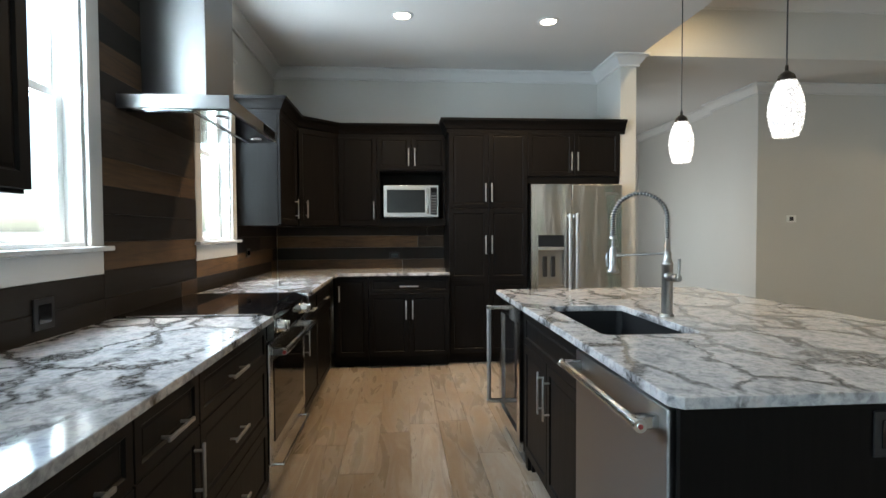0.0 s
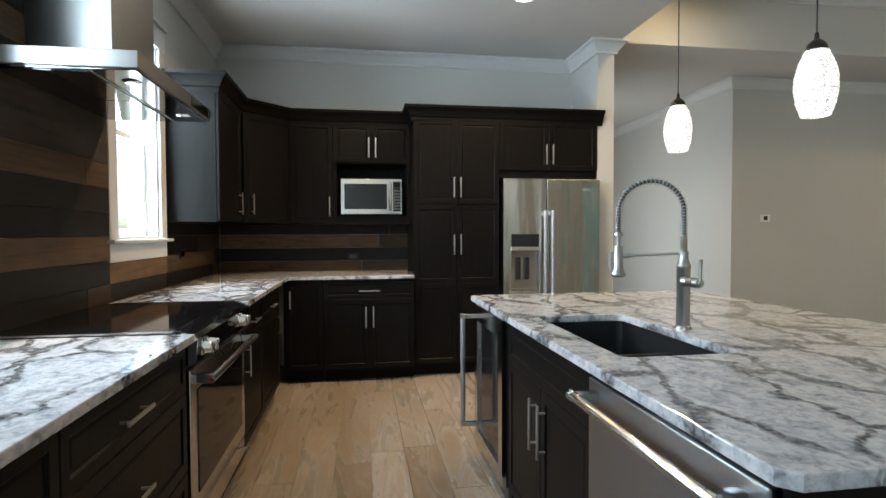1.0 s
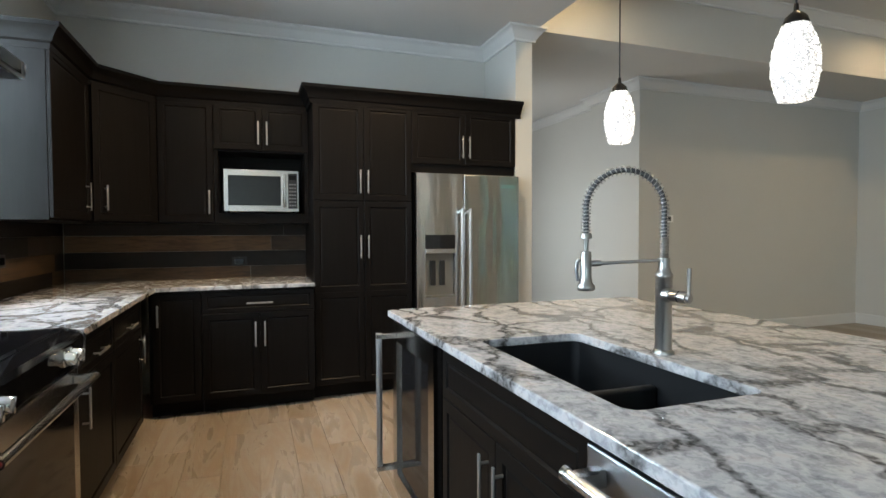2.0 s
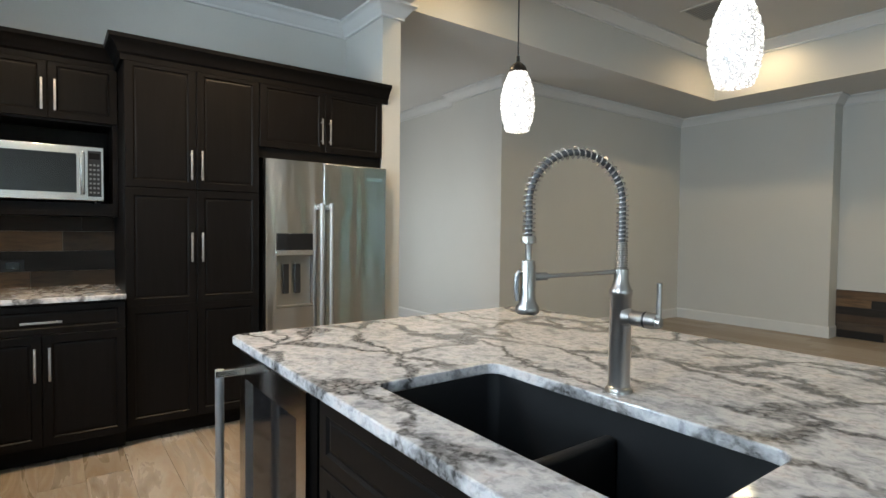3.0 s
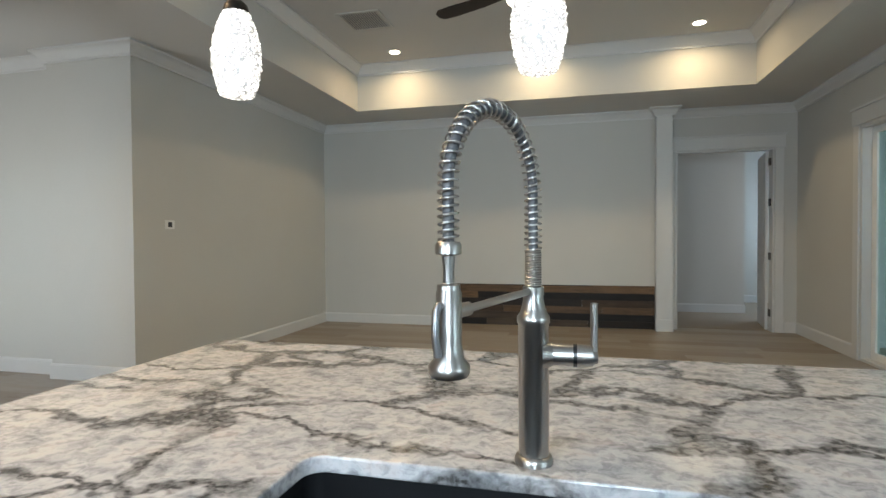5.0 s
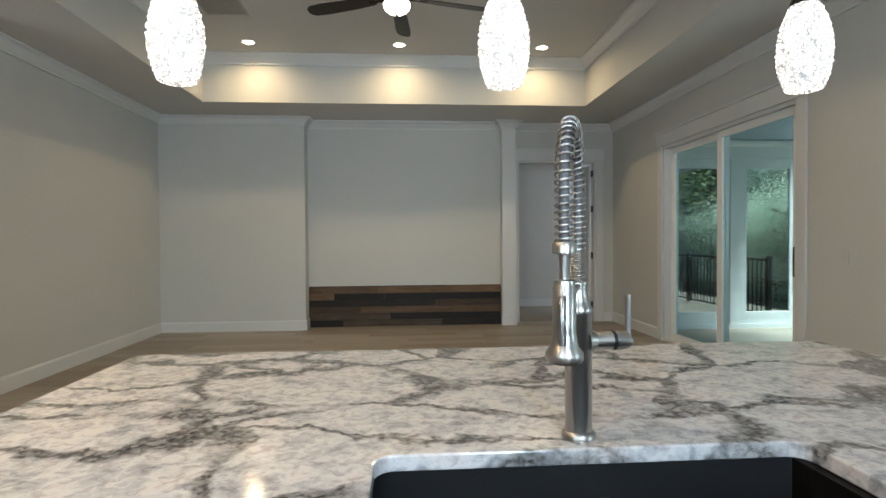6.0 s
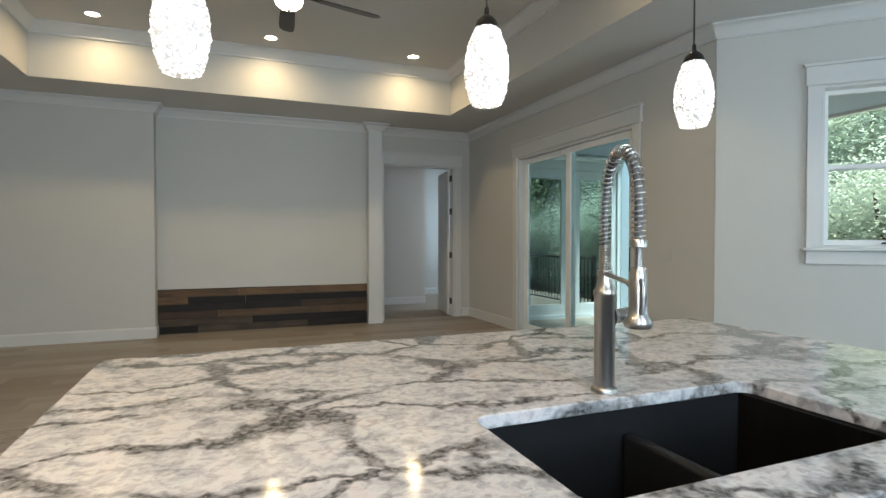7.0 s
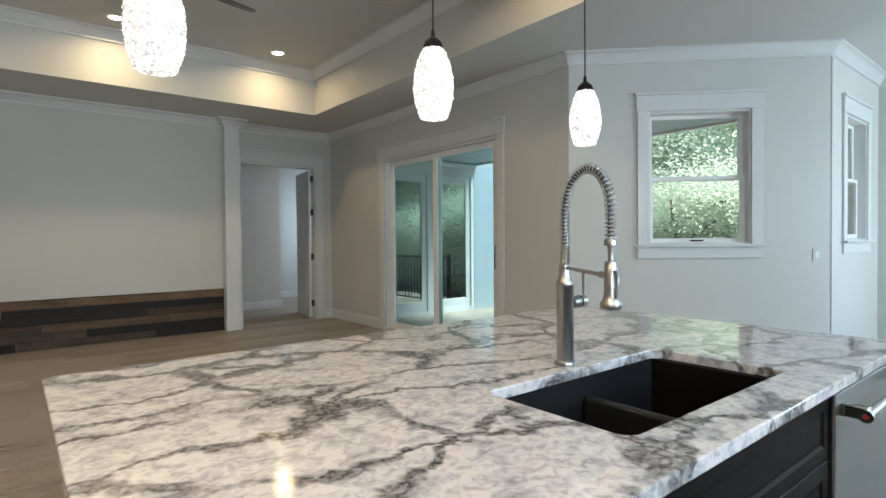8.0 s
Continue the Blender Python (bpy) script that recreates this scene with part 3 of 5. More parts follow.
door = thing("door_2", pose(8.85, 0, 0), "white panelled interior door standing open into the next room", "door", kind="structure")
part("door_casing", boxes((-0.024, -0.45, 0, -0.001, -0.341, 2.472), bevel=0.003), M_TRIM, door)
part("door_casing", boxes((-0.024, 0.881, 0, -0.001, 0.959, 2.472), bevel=0.003), M_TRIM, door)
part("door_header", boxes((-0.030, -0.465, 2.474, -0.001, 0.959, 2.64), (-0.045, -0.475, 2.64, -0.001, 0.959, 2.665), bevel=0.003), M_TRIM, door)
part("door_jamb", boxes((0, -0.34, 0, 0.15, -0.32, 2.47), (0, 0.86, 0, 0.15, 0.88, 2.47), (0, -0.32, 2.45, 0.15, 0.86, 2.47)), M_TRIM, door)
leaf_bm = boxes((0, 0, 0.012, 0.80, 0.036, 2.44), bevel=0.002)
for z0, z1 in ((0.22, 1.02), (1.18, 2.30)):
    box(leaf_bm, 0.12, -0.006, z0, 0.68, 0.042, z1, bevel=0.006)
leaf = part("door_leaf", leaf_bm, M_TRIM, door)
leaf.matrix_basis = pose(0.155, -0.315, 0, 0, 0, -10)
part("door_lever", tube(boxes((0.725, -0.012, 0.98, 0.765, -0.001, 1.10), bevel=0.003), [(0.745, -0.01, 1.04), (0.745, -0.05, 1.04), (0.63, -0.05, 1.04)], 0.009, 8), M_BRONZE, leaf, "dark bronze lever handle")
for z in (0.25, 1.02, 1.75, 2.30):
    part("hinge", boxes((0.060, -0.320, z - 0.05, 0.150, -0.316, z + 0.05), (0.148, -0.332, z - 0.05, 0.160, -0.316, z + 0.05)), M_BRONZE, door, "dark bronze hinge")
    part("hinge", boxes((0.060, 0.856, z - 0.05, 0.150, 0.860, z + 0.05)), M_BRONZE, door, "dark bronze hinge")

# the room past the doorway
for wb in ((10.75, -0.50, 0, 10.90, 2.45, ROOF), (12.40, -2.4, 0, 12.55, 2.60, ROOF), (9.00, 2.45, 0, 12.40, 2.60, ROOF), (9.00, -2.55, 0, 12.55, -2.40, ROOF)):
    structure("wall_bedroom", boxes(wb), M_WALL, "greige wall of the room past the doorway", "wall")
structure("ceiling_bedroom", boxes((9.2, -2.55, CEIL, 12.6, 2.60, CEIL + 0.1)), M_CEIL, "flat ceiling of the room past the doorway", "ceiling")
structure("carpet", boxes((9.00, -2.40, -0.02, 12.40, 2.45, 0.004)), M_CARPET, "tan carpet past the doorway", "carpet")
structure("baseboard", sweep(bmesh.new(), [(10.90, -0.50), (10.75, -0.50), (10.75, 2.45)], BASE), M_TRIM, "white painted baseboard", "baseboard")
structure("baseboard", sweep(bmesh.new(), [(12.40, -2.40), (12.40, 2.45)], BASE), M_TRIM, "white painted baseboard", "baseboard")
# added fill lamps before a closed wall: neutral near the door, blue further in
area_light("bedroom_fill", look((9.9, -2.35, 1.6), (10.4, 1, 1.3)), 1.0, 1.4, 7, (0.93, 0.95, 1.0))
area_light("bedroom_far_fill", look((11.7, -2.35, 1.6), (11.9, 1, 1.3)), 0.9, 1.4, 7, (0.55, 0.80, 1.0))

# ---- cabinets ----


def panel_front(w, h, rail=0.058, thick=0.020):
    """A framed front with a sunk centre panel; local x 0..w, z 0..h, its face at y = -thick."""
    bm = boxes((0, -thick, 0, w, 0, h), bevel=0.002)
    face = max(bm.faces, key=lambda f: (-f.normal.y if f.normal.y < -0.9 else -1) * f.calc_area())
    r = min(rail, w * 0.3, h * 0.28)
    bmesh.ops.inset_region(bm, faces=[face], thickness=r, depth=0)
    bmesh.ops.inset_region(bm, faces=[face], thickness=0.009, depth=-0.007)
    bmesh.ops.inset_region(bm, faces=[face], thickness=0.006, depth=0)
    bmesh.ops.inset_region(bm, faces=[face], thickness=0.010, depth=0.002)
    return bm


def bar_pull(length, vertical):
    """A flat bar on two posts, standing off the face y = 0; its middle at the origin."""
    bm = bmesh.new()
    ends = [(0, -0.029, -length / 2), (0, -0.029, length / 2)] if vertical else [(-length / 2, -0.029, 0), (length / 2, -0.029, 0)]
    (x0, y0, z0), (x1, y1, z1) = ends
    w, h = (0.006, 0.0) if vertical else (0.0, 0.006)
    box(bm, x0 - w, y0 - 0.004, z0 - h, x1 + w, y1 + 0.004, z1 + h, bevel=0.0018, segs=2)
    for s in (-0.36, 0.36):
        c = (0, 0, s * length) if vertical else (s * length, 0, 0)
        cyl(bm, (c[0], 0, c[2]), (c[0], -0.029, c[2]), 0.005, segs=10)
    return bm


def cabinet(name, m, w, d, z0, z1, fronts, label, category="cabinet", group="", toe=0.0, hollow=None):
    """A cabinet unit. Local x across the front, y into the wall, z up. fronts: (kind, x0, z0, x1, z1, handle) with handle None or (x, z, vertical, length)."""
    top = thing(name, m, label, category, group)
    if hollow:
        hx0, hz0, hx1, hz1 = hollow
        for nm, spec in (("side_panel", (0, 0.001, z0, hx0, d, z1)), ("side_panel", (hx1, 0.001, z0, w, d, z1)), ("body", (hx0, 0.001, hz1, hx1, d, z1)), ("shelf", (hx0, 0.001, z0, hx1, d, hz0)), ("back_panel", (hx0, d - 0.02, hz0, hx1, d, hz1))):
            part(nm, boxes(spec, bevel=0.001), M_CAB, top)
    elif toe:
        body = boxes((0, 0.001, z0 + toe, w, d, z1), (0.001, 0.075, z0, w - 0.001, d, z0 + toe + 0.001))
    else:
        body = boxes((0, 0.001, z0, w, d, z1), bevel=0.0015)
    if not hollow:
        part("body", body, M_CAB, top)
    for kind, a, b, c, e, grip in fronts:
        g = 0.0018
        f = part(kind, panel_front(c - a - 2 * g, e - b - 2 * g), M_CAB, top, loc=(a + g, 0, b + g))
        if grip:
            part("handle", bar_pull(grip[3], grip[2]), M_NICKEL, f, "brushed nickel bar pull", 40, loc=(grip[0] - a - g, -0.020, grip[1] - b - g))
    return top


def face_y(x, y):
    return pose(x, y, 0)


def face_px(x, y):
    """Front looks along +x; local x runs along +y."""
    return pose(x, y, 0, 0, 0, 90)


def face_nx(x, y):
    """Front looks along -x; local x runs along -y."""
    return pose(x, y, 0, 0, 0, -90)


TOPZ, SLAB = 0.915, 0.030
BZ = TOPZ - SLAB - 0.001
FX, FY = -0.115, 5.075          # carcass fronts of the base units on the west and north walls
GB = "base cabinets"
GU = "wall cabinets"
# west wall, in front of the range
cabinet("drawer_base_cabinet", face_px(FX, 1.66), 0.825, 0.68, 0, BZ, [("drawer_front", 0, 0.705, 0.825, 0.875, (0.35, 0.780, False, 0.18)), ("drawer_front", 0, 0.41, 0.825, 0.705, (0.35, 0.545, False, 0.17)), ("drawer_front", 0, 0.11, 0.825, 0.41, (0.35, 0.27, False, 0.17))], "espresso drawer cabinet with three wide drawers beside the range", group=GB, toe=0.105)
cabinet("base_cabinet", face_px(FX, 1.25), 0.408, 0.68, 0, BZ, [("drawer_front", 0, 0.705, 0.408, 0.875, (0.204, 0.767, False, 0.17)), ("door", 0, 0.11, 0.408, 0.705, (0.36, 0.58, True, 0.17))], "narrow espresso base cabinet with a drawer over a door", group=GB, toe=0.105)
cabinet("base_cabinet", face_px(FX, 0.35), 0.898, 0.68, 0, BZ, [("drawer_front", 0, 0.705, 0.449, 0.875, (0.225, 0.767, False, 0.17)), ("drawer_front", 0.449, 0.705, 0.898, 0.875, (0.673, 0.767, False, 0.17)), ("door", 0, 0.11, 0.449, 0.705, (0.40, 0.58, True, 0.17)), ("door", 0.449, 0.11, 0.898, 0.705, (0.50, 0.58, True, 0.17))], "wide espresso base cabinet with two drawers over doors", group=GB, toe=0.105)
cabinet("base_cabinet", face_px(FX, -0.60), 0.948, 0.68, 0, BZ, [("door", 0, 0.11, 0.474, 0.875, (0.43, 0.7, True, 0.17)), ("door", 0.474, 0.11, 0.948, 0.875, (0.52, 0.7, True, 0.17))], "espresso base cabinet at the counter's end", group=GB, toe=0.105)
# west wall, past the range
cabinet("base_cabinet", face_px(FX, 3.42), 0.60, 0.68, 0, BZ, [("drawer_front", 0, 0.705, 0.60, 0.875, (0.30, 0.767, False, 0.17)), ("door", 0, 0.11, 0.60, 0.705, (0.06, 0.58, True, 0.17))], "espresso base cabinet with a drawer, past the range", group=GB, toe=0.105)
cabinet("base_cabinet", face_px(FX, 4.022), 0.70, 0.68, 0, BZ, [("drawer_front", 0, 0.705, 0.70, 0.875, (0.35, 0.767, False, 0.17)), ("door", 0, 0.11, 0.70, 0.705, (0.62, 0.58, True, 0.17))], "espresso base cabinet near the corner", group=GB, toe=0.105)
# north wall
cabinet("corner_base_cabinet", face_y(FX + 0.002, FY), 0.33, 0.68, 0, BZ, [("door", 0.022, 0.11, 0.33, 0.875, (0.06, 0.72, True, 0.15))], "espresso corner base cabinet with one door", group=GB, toe=0.105)
cabinet("base_cabinet", face_y(0.22, FY), 0.775, 0.68, 0, BZ, [("drawer_front", 0, 0.715, 0.775, 0.875, (0.387, 0.785, False, 0.18)), ("door", 0, 0.11, 0.387, 0.715, (0.356, 0.56, True, 0.18)), ("door", 0.387, 0.11, 0.775, 0.715, (0.420, 0.56, True, 0.18))], "espresso base cabinet with one wide drawer over two doors", group=GB, toe=0.105)
# tall pantry and the cabinet over the refrigerator
pantry = cabinet("pantry_cabinet", face_y(1.0, 5.135), 0.775, 0.62, 0, 2.30, [("upper_door", 0, 1.533, 0.3875, 2.283, (0.357, 1.682, True, 0.18)), ("upper_door", 0.3875, 1.533, 0.775, 2.283, (0.417, 1.682, True, 0.18))], "tall espresso pantry cabinet with four long doors", toe=0.105)
for x0, hx in ((0.0, 0.355), (0.3875, 0.0285)):
    bm = panel_front(0.384, 0.70)
    low = panel_front(0.384, 0.714)
    bmesh.ops.translate(bm, vec=(0, 0, 0.714), verts=bm.verts)
    tmp = bpy.data.meshes.new("lower_door")
    low.to_mesh(tmp)
    low.free()
    bm.from_mesh(tmp)
    bpy.data.meshes.remove(tmp)
    f = part("lower_door", bm, M_CAB, pantry, "long door with two sunk panels", loc=(x0 + 0.0018, 0, 0.115))
    part("handle", bar_pull(0.18, True), M_NICKEL, f, "brushed nickel bar pull", 40, loc=(hx, -0.020, 1.177 - 0.115))
cabinet("refrigerator_cabinet", face_y(1.777, 5.135), 0.926, 0.62, 1.772, 2.30, [("door", 0, 1.842, 0.463, 2.283, (0.433, 1.987, True, 0.18)), ("door", 0.463, 1.842, 0.926, 2.283, (0.494, 1.987, True, 0.18))], "espresso cabinet over the refrigerator with two doors", "cabinet", GU)
# wall cabinets
UZ0, UZ1 = 1.362, 2.30
cabinet("wall_cabinet", face_y(-0.09, 5.44), 0.38, 0.315, UZ0, UZ1, [("door", 0, UZ0 + 0.01, 0.38, 2.283, (0.350, 1.523, True, 0.18))], "tall espresso wall cabinet with one door", group=GU)
cabinet("microwave_cabinet", face_y(0.292, 5.44), 0.705, 0.315, UZ0, UZ1, [("door", 0, 1.930, 0.3525, 2.283, (0.324, 2.064, True, 0.18)), ("door", 0.3525, 1.930, 0.705, 2.283, (0.388, 2.064, True, 0.18))], "espresso wall cabinet with a microwave opening", group=GU, hollow=(0.03, 1.442, 0.675, 1.918))
cabinet("wall_cabinet", face_px(-0.455, 4.37), 0.695, 0.335, UZ0, UZ1, [("door", 0, UZ0 + 0.01, 0.695, 2.283, (0.60, 1.523, True, 0.18))], "espresso wall cabinet with a plain end panel beside the window", group=GU)
cabinet("wall_cabinet", face_px(-0.455, 0.57), 0.88, 0.335, 1.41, UZ1, [("door", 0, 1.42, 0.44, 2.283, (0.40, 1.57, True, 0.18)), ("door", 0.44, 1.42, 0.88, 2.283, (0.48, 1.57, True, 0.18))], "espresso wall cabinet before the window", group=GU)
corner = thing("corner_wall_cabinet", pose(-0.45, 5.075, 0, 0, 0, 45), "espresso corner wall cabinet with a slanted door", "cabinet", GU)
cw = 0.36 * math.sqrt(2)
cbm = bmesh.new()
loop = [(0, 0), (cw, 0), (cw + 0.22, 0.22), (cw / 2, cw / 2 + 0.44 - 0.02), (-0.22, 0.22)]
vb = [cbm.verts.new((x, y + 0.001, UZ0)) for x, y in loop]
f = cbm.faces.new(vb)
ext = bmesh.ops.extrude_face_region(cbm, geom=[f])
bmesh.ops.translate(cbm, vec=(0, 0, UZ1 - UZ0), verts=[v for v in ext["geom"] if isinstance(v, bmesh.types.BMVert)])
part("body", cbm, M_CAB, corner)
f = part("door", panel_front(cw - 0.05, 0.911), M_CAB, corner, loc=(0.025, 0, UZ0 + 0.01))
part("handle", bar_pull(0.17, True), M_NICKEL, f, "brushed nickel bar pull", 40, loc=(0.075, -0.020, 0.155))


def cabinet_crown(path, label):
    z = 2.281
    prof = [(-0.02, z - 0.02), (0.002, z - 0.02), (0.004, z + 0.012), (0.016, z + 0.022), (0.024, z + 0.045), (0.046, z + 0.078), (0.062, z + 0.090), (0.066, z + 0.112), (-0.02, z + 0.112)]
    bm = sweep(bmesh.new(), path, prof)
    ob = new("cabinet_crown", mesh_of("cabinet_crown", bm, M_CAB, 30))
    return tagged(ob, label, "moulding")


# out lies to the left of each path, so these run with the room on the left
cabinet_crown([(2.752, 5.113), (0.985, 5.113), (0.985, 5.44)], "espresso crown moulding on the pantry and refrigerator cabinets")
cabinet_crown([(0.98, 5.418), (-0.09, 5.418), (-0.434, 5.074), (-0.434, 4.369), (-0.80, 4.369)], "espresso crown moulding on the wall cabinets")
cabinet_crown([(-0.434, 1.45), (-0.434, 0.57)], "espresso crown moulding on the wall cabinet by the window")


# ---- worktops ----
def worktop(name, outer, hole, label):
    """A stone slab with an optional rounded hole: (x0, y0, x1, y1, radius)."""
    bm = bmesh.new()

    def ring(points):
        vs = [bm.verts.new((x, y, TOPZ)) for x, y in points]
        return [bm.edges.new((vs[i], vs[(i + 1) % len(vs)])) for i in range(len(vs))]

    edges = ring(outer)
    if hole:
        x0, y0, x1, y1, r = hole
        pts = []
        for cx, cy, a0 in ((x1 - r, y1 - r, 0), (x0 + r, y1 - r, 90), (x0 + r, y0 + r, 180), (x1 - r, y0 + r, 270)):
            pts += [(cx + r * math.cos(radians(a0 + k * 18)), cy + r * math.sin(radians(a0 + k * 18))) for k in range(6)]
        edges += ring(pts)
    bmesh.ops.triangle_fill(bm, use_beauty=True, edges=edges)
    bmesh.ops.dissolve_limit(bm, angle_limit=0.01, verts=bm.verts, edges=bm.edges) if not hole else None
    ext = bmesh.ops.extrude_face_region(bm, geom=list(bm.faces))
    bmesh.ops.translate(bm, vec=(0, 0, -SLAB), verts=[v for v in ext["geom"] if isinstance(v, bmesh.types.BMVert)])
    bmesh.ops.recalc_face_normals(bm, faces=bm.faces)
    rim = [e for e in bm.edges if len(e.link_faces) == 2 and abs(e.link_faces[0].normal.dot(e.link_faces[1].normal)) < 0.5]
    bmesh.ops.bevel(bm, geom=rim, offset=0.004, segments=2, profile=0.5, affect="EDGES")
    return tagged(new(name, mesh_of(name, bm, M_QUARTZ)), label, "worktop")


def clipped(x0, y0, x1, y1, c):
    return [(x0 + c, y0), (x1 - c, y0), (x1, y0 + c), (x1, y1 - c), (x1 - c, y1), (x0 + c, y1), (x0, y1 - c), (x0, y0 + c)]


CX = -0.063
worktop("worktop", [(-0.783, -0.62), (CX, -0.62), (CX, 2.488), (-0.783, 2.488)], None, "white quartz worktop with grey veins before the range")
worktop("worktop", [(-0.783, 3.414), (CX, 3.414), (CX, 5.037), (0.998, 5.037), (0.998, 5.743), (-0.783, 5.743)], None, "white veined quartz corner worktop past the range")
IX0, IY0, IX1, IY1 = 1.167, 1.135, 2.58, 3.492
SINK = (1.295, 1.885, 1.683, 2.662)
worktop("island_worktop", clipped(IX0, IY0, IX1, IY1, 0.028), (*SINK, 0.035), "large white quartz island top with grey veins and a sink cut-out")

# ---- island ----
IF = 1.215
isc = cabinet("island_sink_cabinet", face_nx(IF, 2.77), 0.885, 0.018, 0.106, BZ, [("drawer_front", 0, 0.70, 0.885, 0.872, None), ("door", 0, 0.11, 0.4425, 0.70, (0.395, 0.55, True, 0.20)), ("door", 0.4425, 0.11, 0.885, 0.70, (0.49, 0.55, True, 0.20))], "espresso island sink cabinet with a false drawer over two doors", group="island cabinets")
part("floor_panel", boxes((0.019, 0.075, 0.0, 0.866, 0.62, 0.12)), M_CAB, isc)
for x in (0.0, 0.867):
    part("side_panel", boxes((x, 0.019, 0.0, x + 0.018, 0.62, BZ)), M_CAB, isc)
island_back = thing("island_back_panel", pose(1.85, 1.162, 0), "espresso island end and back panelling", "island")
part("end_panel", boxes((1.20 - 1.85, 0.0, 0, 2.30 - 1.85, 0.02, BZ), bevel=0.001), M_CAB, island_back)
part("end_panel", boxes((1.23 - 1.85, 2.268, 0, 2.30 - 1.85, 2.288, BZ), bevel=0.001), M_CAB, island_back)
part("back_panel", boxes((2.28 - 1.85, 0.021, 0, 2.30 - 1.85, 2.267, BZ)), M_CAB, island_back)
part("stile", boxes((IF - 1.85, 1.610, 0, 1.24 - 1.85, 1.656, BZ), bevel=0.001), M_CAB, island_back)

dw = thing("dishwasher", face_nx(IF, 1.882), "stainless steel dishwasher with a towel-bar handle", "dishwasher")
part("body", boxes((0.002, 0.002, 0.10, 0.694, 0.58, BZ - 0.004), (0.01, 0.07, 0.0, 0.686, 0.5, 0.10)), M_BLACK, dw)
part("door_panel", boxes((0.004, -0.032, 0.105, 0.692, 0.001, 0.868), bevel=0.005, segs=2), M_STEEL_DARK, dw, "brushed stainless door panel")
bar = cyl(bmesh.new(), (0.035, -0.092, 0.822), (0.661, -0.092, 0.822), 0.0135, segs=20)
handle = part("handle", bar, M_STEEL_H, dw, "thick round stainless bar handle", 40)
for x in (0.06, 0.636):
    part("handle_bracket", boxes((x - 0.014, -0.095, 0.804, x + 0.014, -0.031, 0.840), bevel=0.004), M_STEEL, handle)
for x, s in ((0.035, -1), (0.661, 1)):
    part("end_cap", cyl(cyl(bmesh.new(), (x, -0.092, 0.822), (x + s * 0.012, -0.092, 0.822), 0.0165), (x + s * 0.012, -0.092, 0.822), (x + s * 0.014, -0.092, 0.822), 0.008), M_CHROME, handle)
    part("medallion", cyl(bmesh.new(), (x + s * 0.014, -0.092, 0.822), (x + s * 0.0155, -0.092, 0.822), 0.0065), M_RED, handle, "small dark red round medallion")

cooler = thing("beverage_cooler", face_nx(IF, 3.428), "stainless undercounter beverage cooler with a glass door", "beverage cooler")
part("body", boxes((0.002, 0.022, 0.0, 0.606, 0.58, BZ - 0.002)), M_BLACK, cooler)
cd = part("door_frame", ring_slab(bmesh.new(), 0.004, 0.085, 0.604, 0.872, 0.070, 0.165, 0.538, 0.785, -0.035, 0.02), M_STEEL, cooler, "brushed stainless door frame")
part("glass", boxes((0.070, -0.022, 0.165, 0.538, 0.012, 0.785)), M_OVENGLASS, cd, "dark tinted glass")
ch = part("handle", cyl(bmesh.new(), (0.060, -0.115, 0.19), (0.060, -0.115, 0.825), 0.014), M_SATIN, cooler, "tall vertical stainless bar handle", 40)
for z in (0.20, 0.812):
    part("handle_bracket", boxes((0.046, -0.128, z - 0.012, 0.074, -0.034, z + 0.012), bevel=0.003), M_STEEL, ch)
part("grille", boxes(*[(0.02, 0.0, 0.012 + k * 0.016, 0.59, 0.02, 0.020 + k * 0.016) for k in range(4)]), M_STEEL_DARK, cooler)

sink = thing("sink", pose(1.49, 2.265, TOPZ - SLAB), "matte black undermount double-bowl sink", "sink")
sx0, sy0, sx1, sy1 = SINK[0] - 1.49 - 0.004, SINK[1] - 2.265 - 0.004, SINK[2] - 1.49 + 0.004, SINK[3] - 2.265 + 0.004


def bowl(y0, y1, depth):
    bm = boxes((sx0, y0, -depth, sx1, y1, -0.001))
    top = [f for f in bm.faces if f.normal.z > 0.9]
    bmesh.ops.delete(bm, geom=top, context="FACES_ONLY")
    rim = [e for e in bm.edges if len(e.link_faces) == 2]
    bmesh.ops.bevel(bm, geom=rim, offset=0.03, segments=4, profile=0.5, affect="EDGES")
    bmesh.ops.solidify(bm, geom=list(bm.faces), thickness=-0.006)
    return bm


DIV = -0.005
part("basin", bowl(sy0, sy1, 0.23), M_SINK, sink, smooth=40)
part("divider", boxes((sx0 + 0.001, DIV - 0.016, -0.228, sx1 - 0.001, DIV + 0.016, -0.055), bevel=0.012, segs=4), M_SINK, sink, smooth=40)
for y in ((DIV + sy1) / 2, (DIV + sy0) / 2):
    part("drain", lathe(bmesh.new(), [(0.055, 0), (0.055, 0.004), (0.035, 0.002), (0.0, 0.001)], 24), M_STEEL, sink, loc=(0, y, -0.224))

# ---- faucet ----
faucet = thing("faucet", pose(1.741, 2.284, TOPZ), "brushed nickel spring pull-down kitchen faucet", "faucet")
part("base_ring", lathe(bmesh.new(), [(0.0315, 0), (0.0315, 0.006), (0.029, 0.012), (0.0255, 0.014)]), M_FAUCET, faucet, smooth=40)
part("body", lathe(bmesh.new(), [(0.025, 0.013), (0.025, 0.230), (0.027, 0.233), (0.027, 0.242), (0.0215, 0.250), (0.017, 0.268), (0.0155, 0.288)], 32), M_FAUCET, faucet, smooth=40)
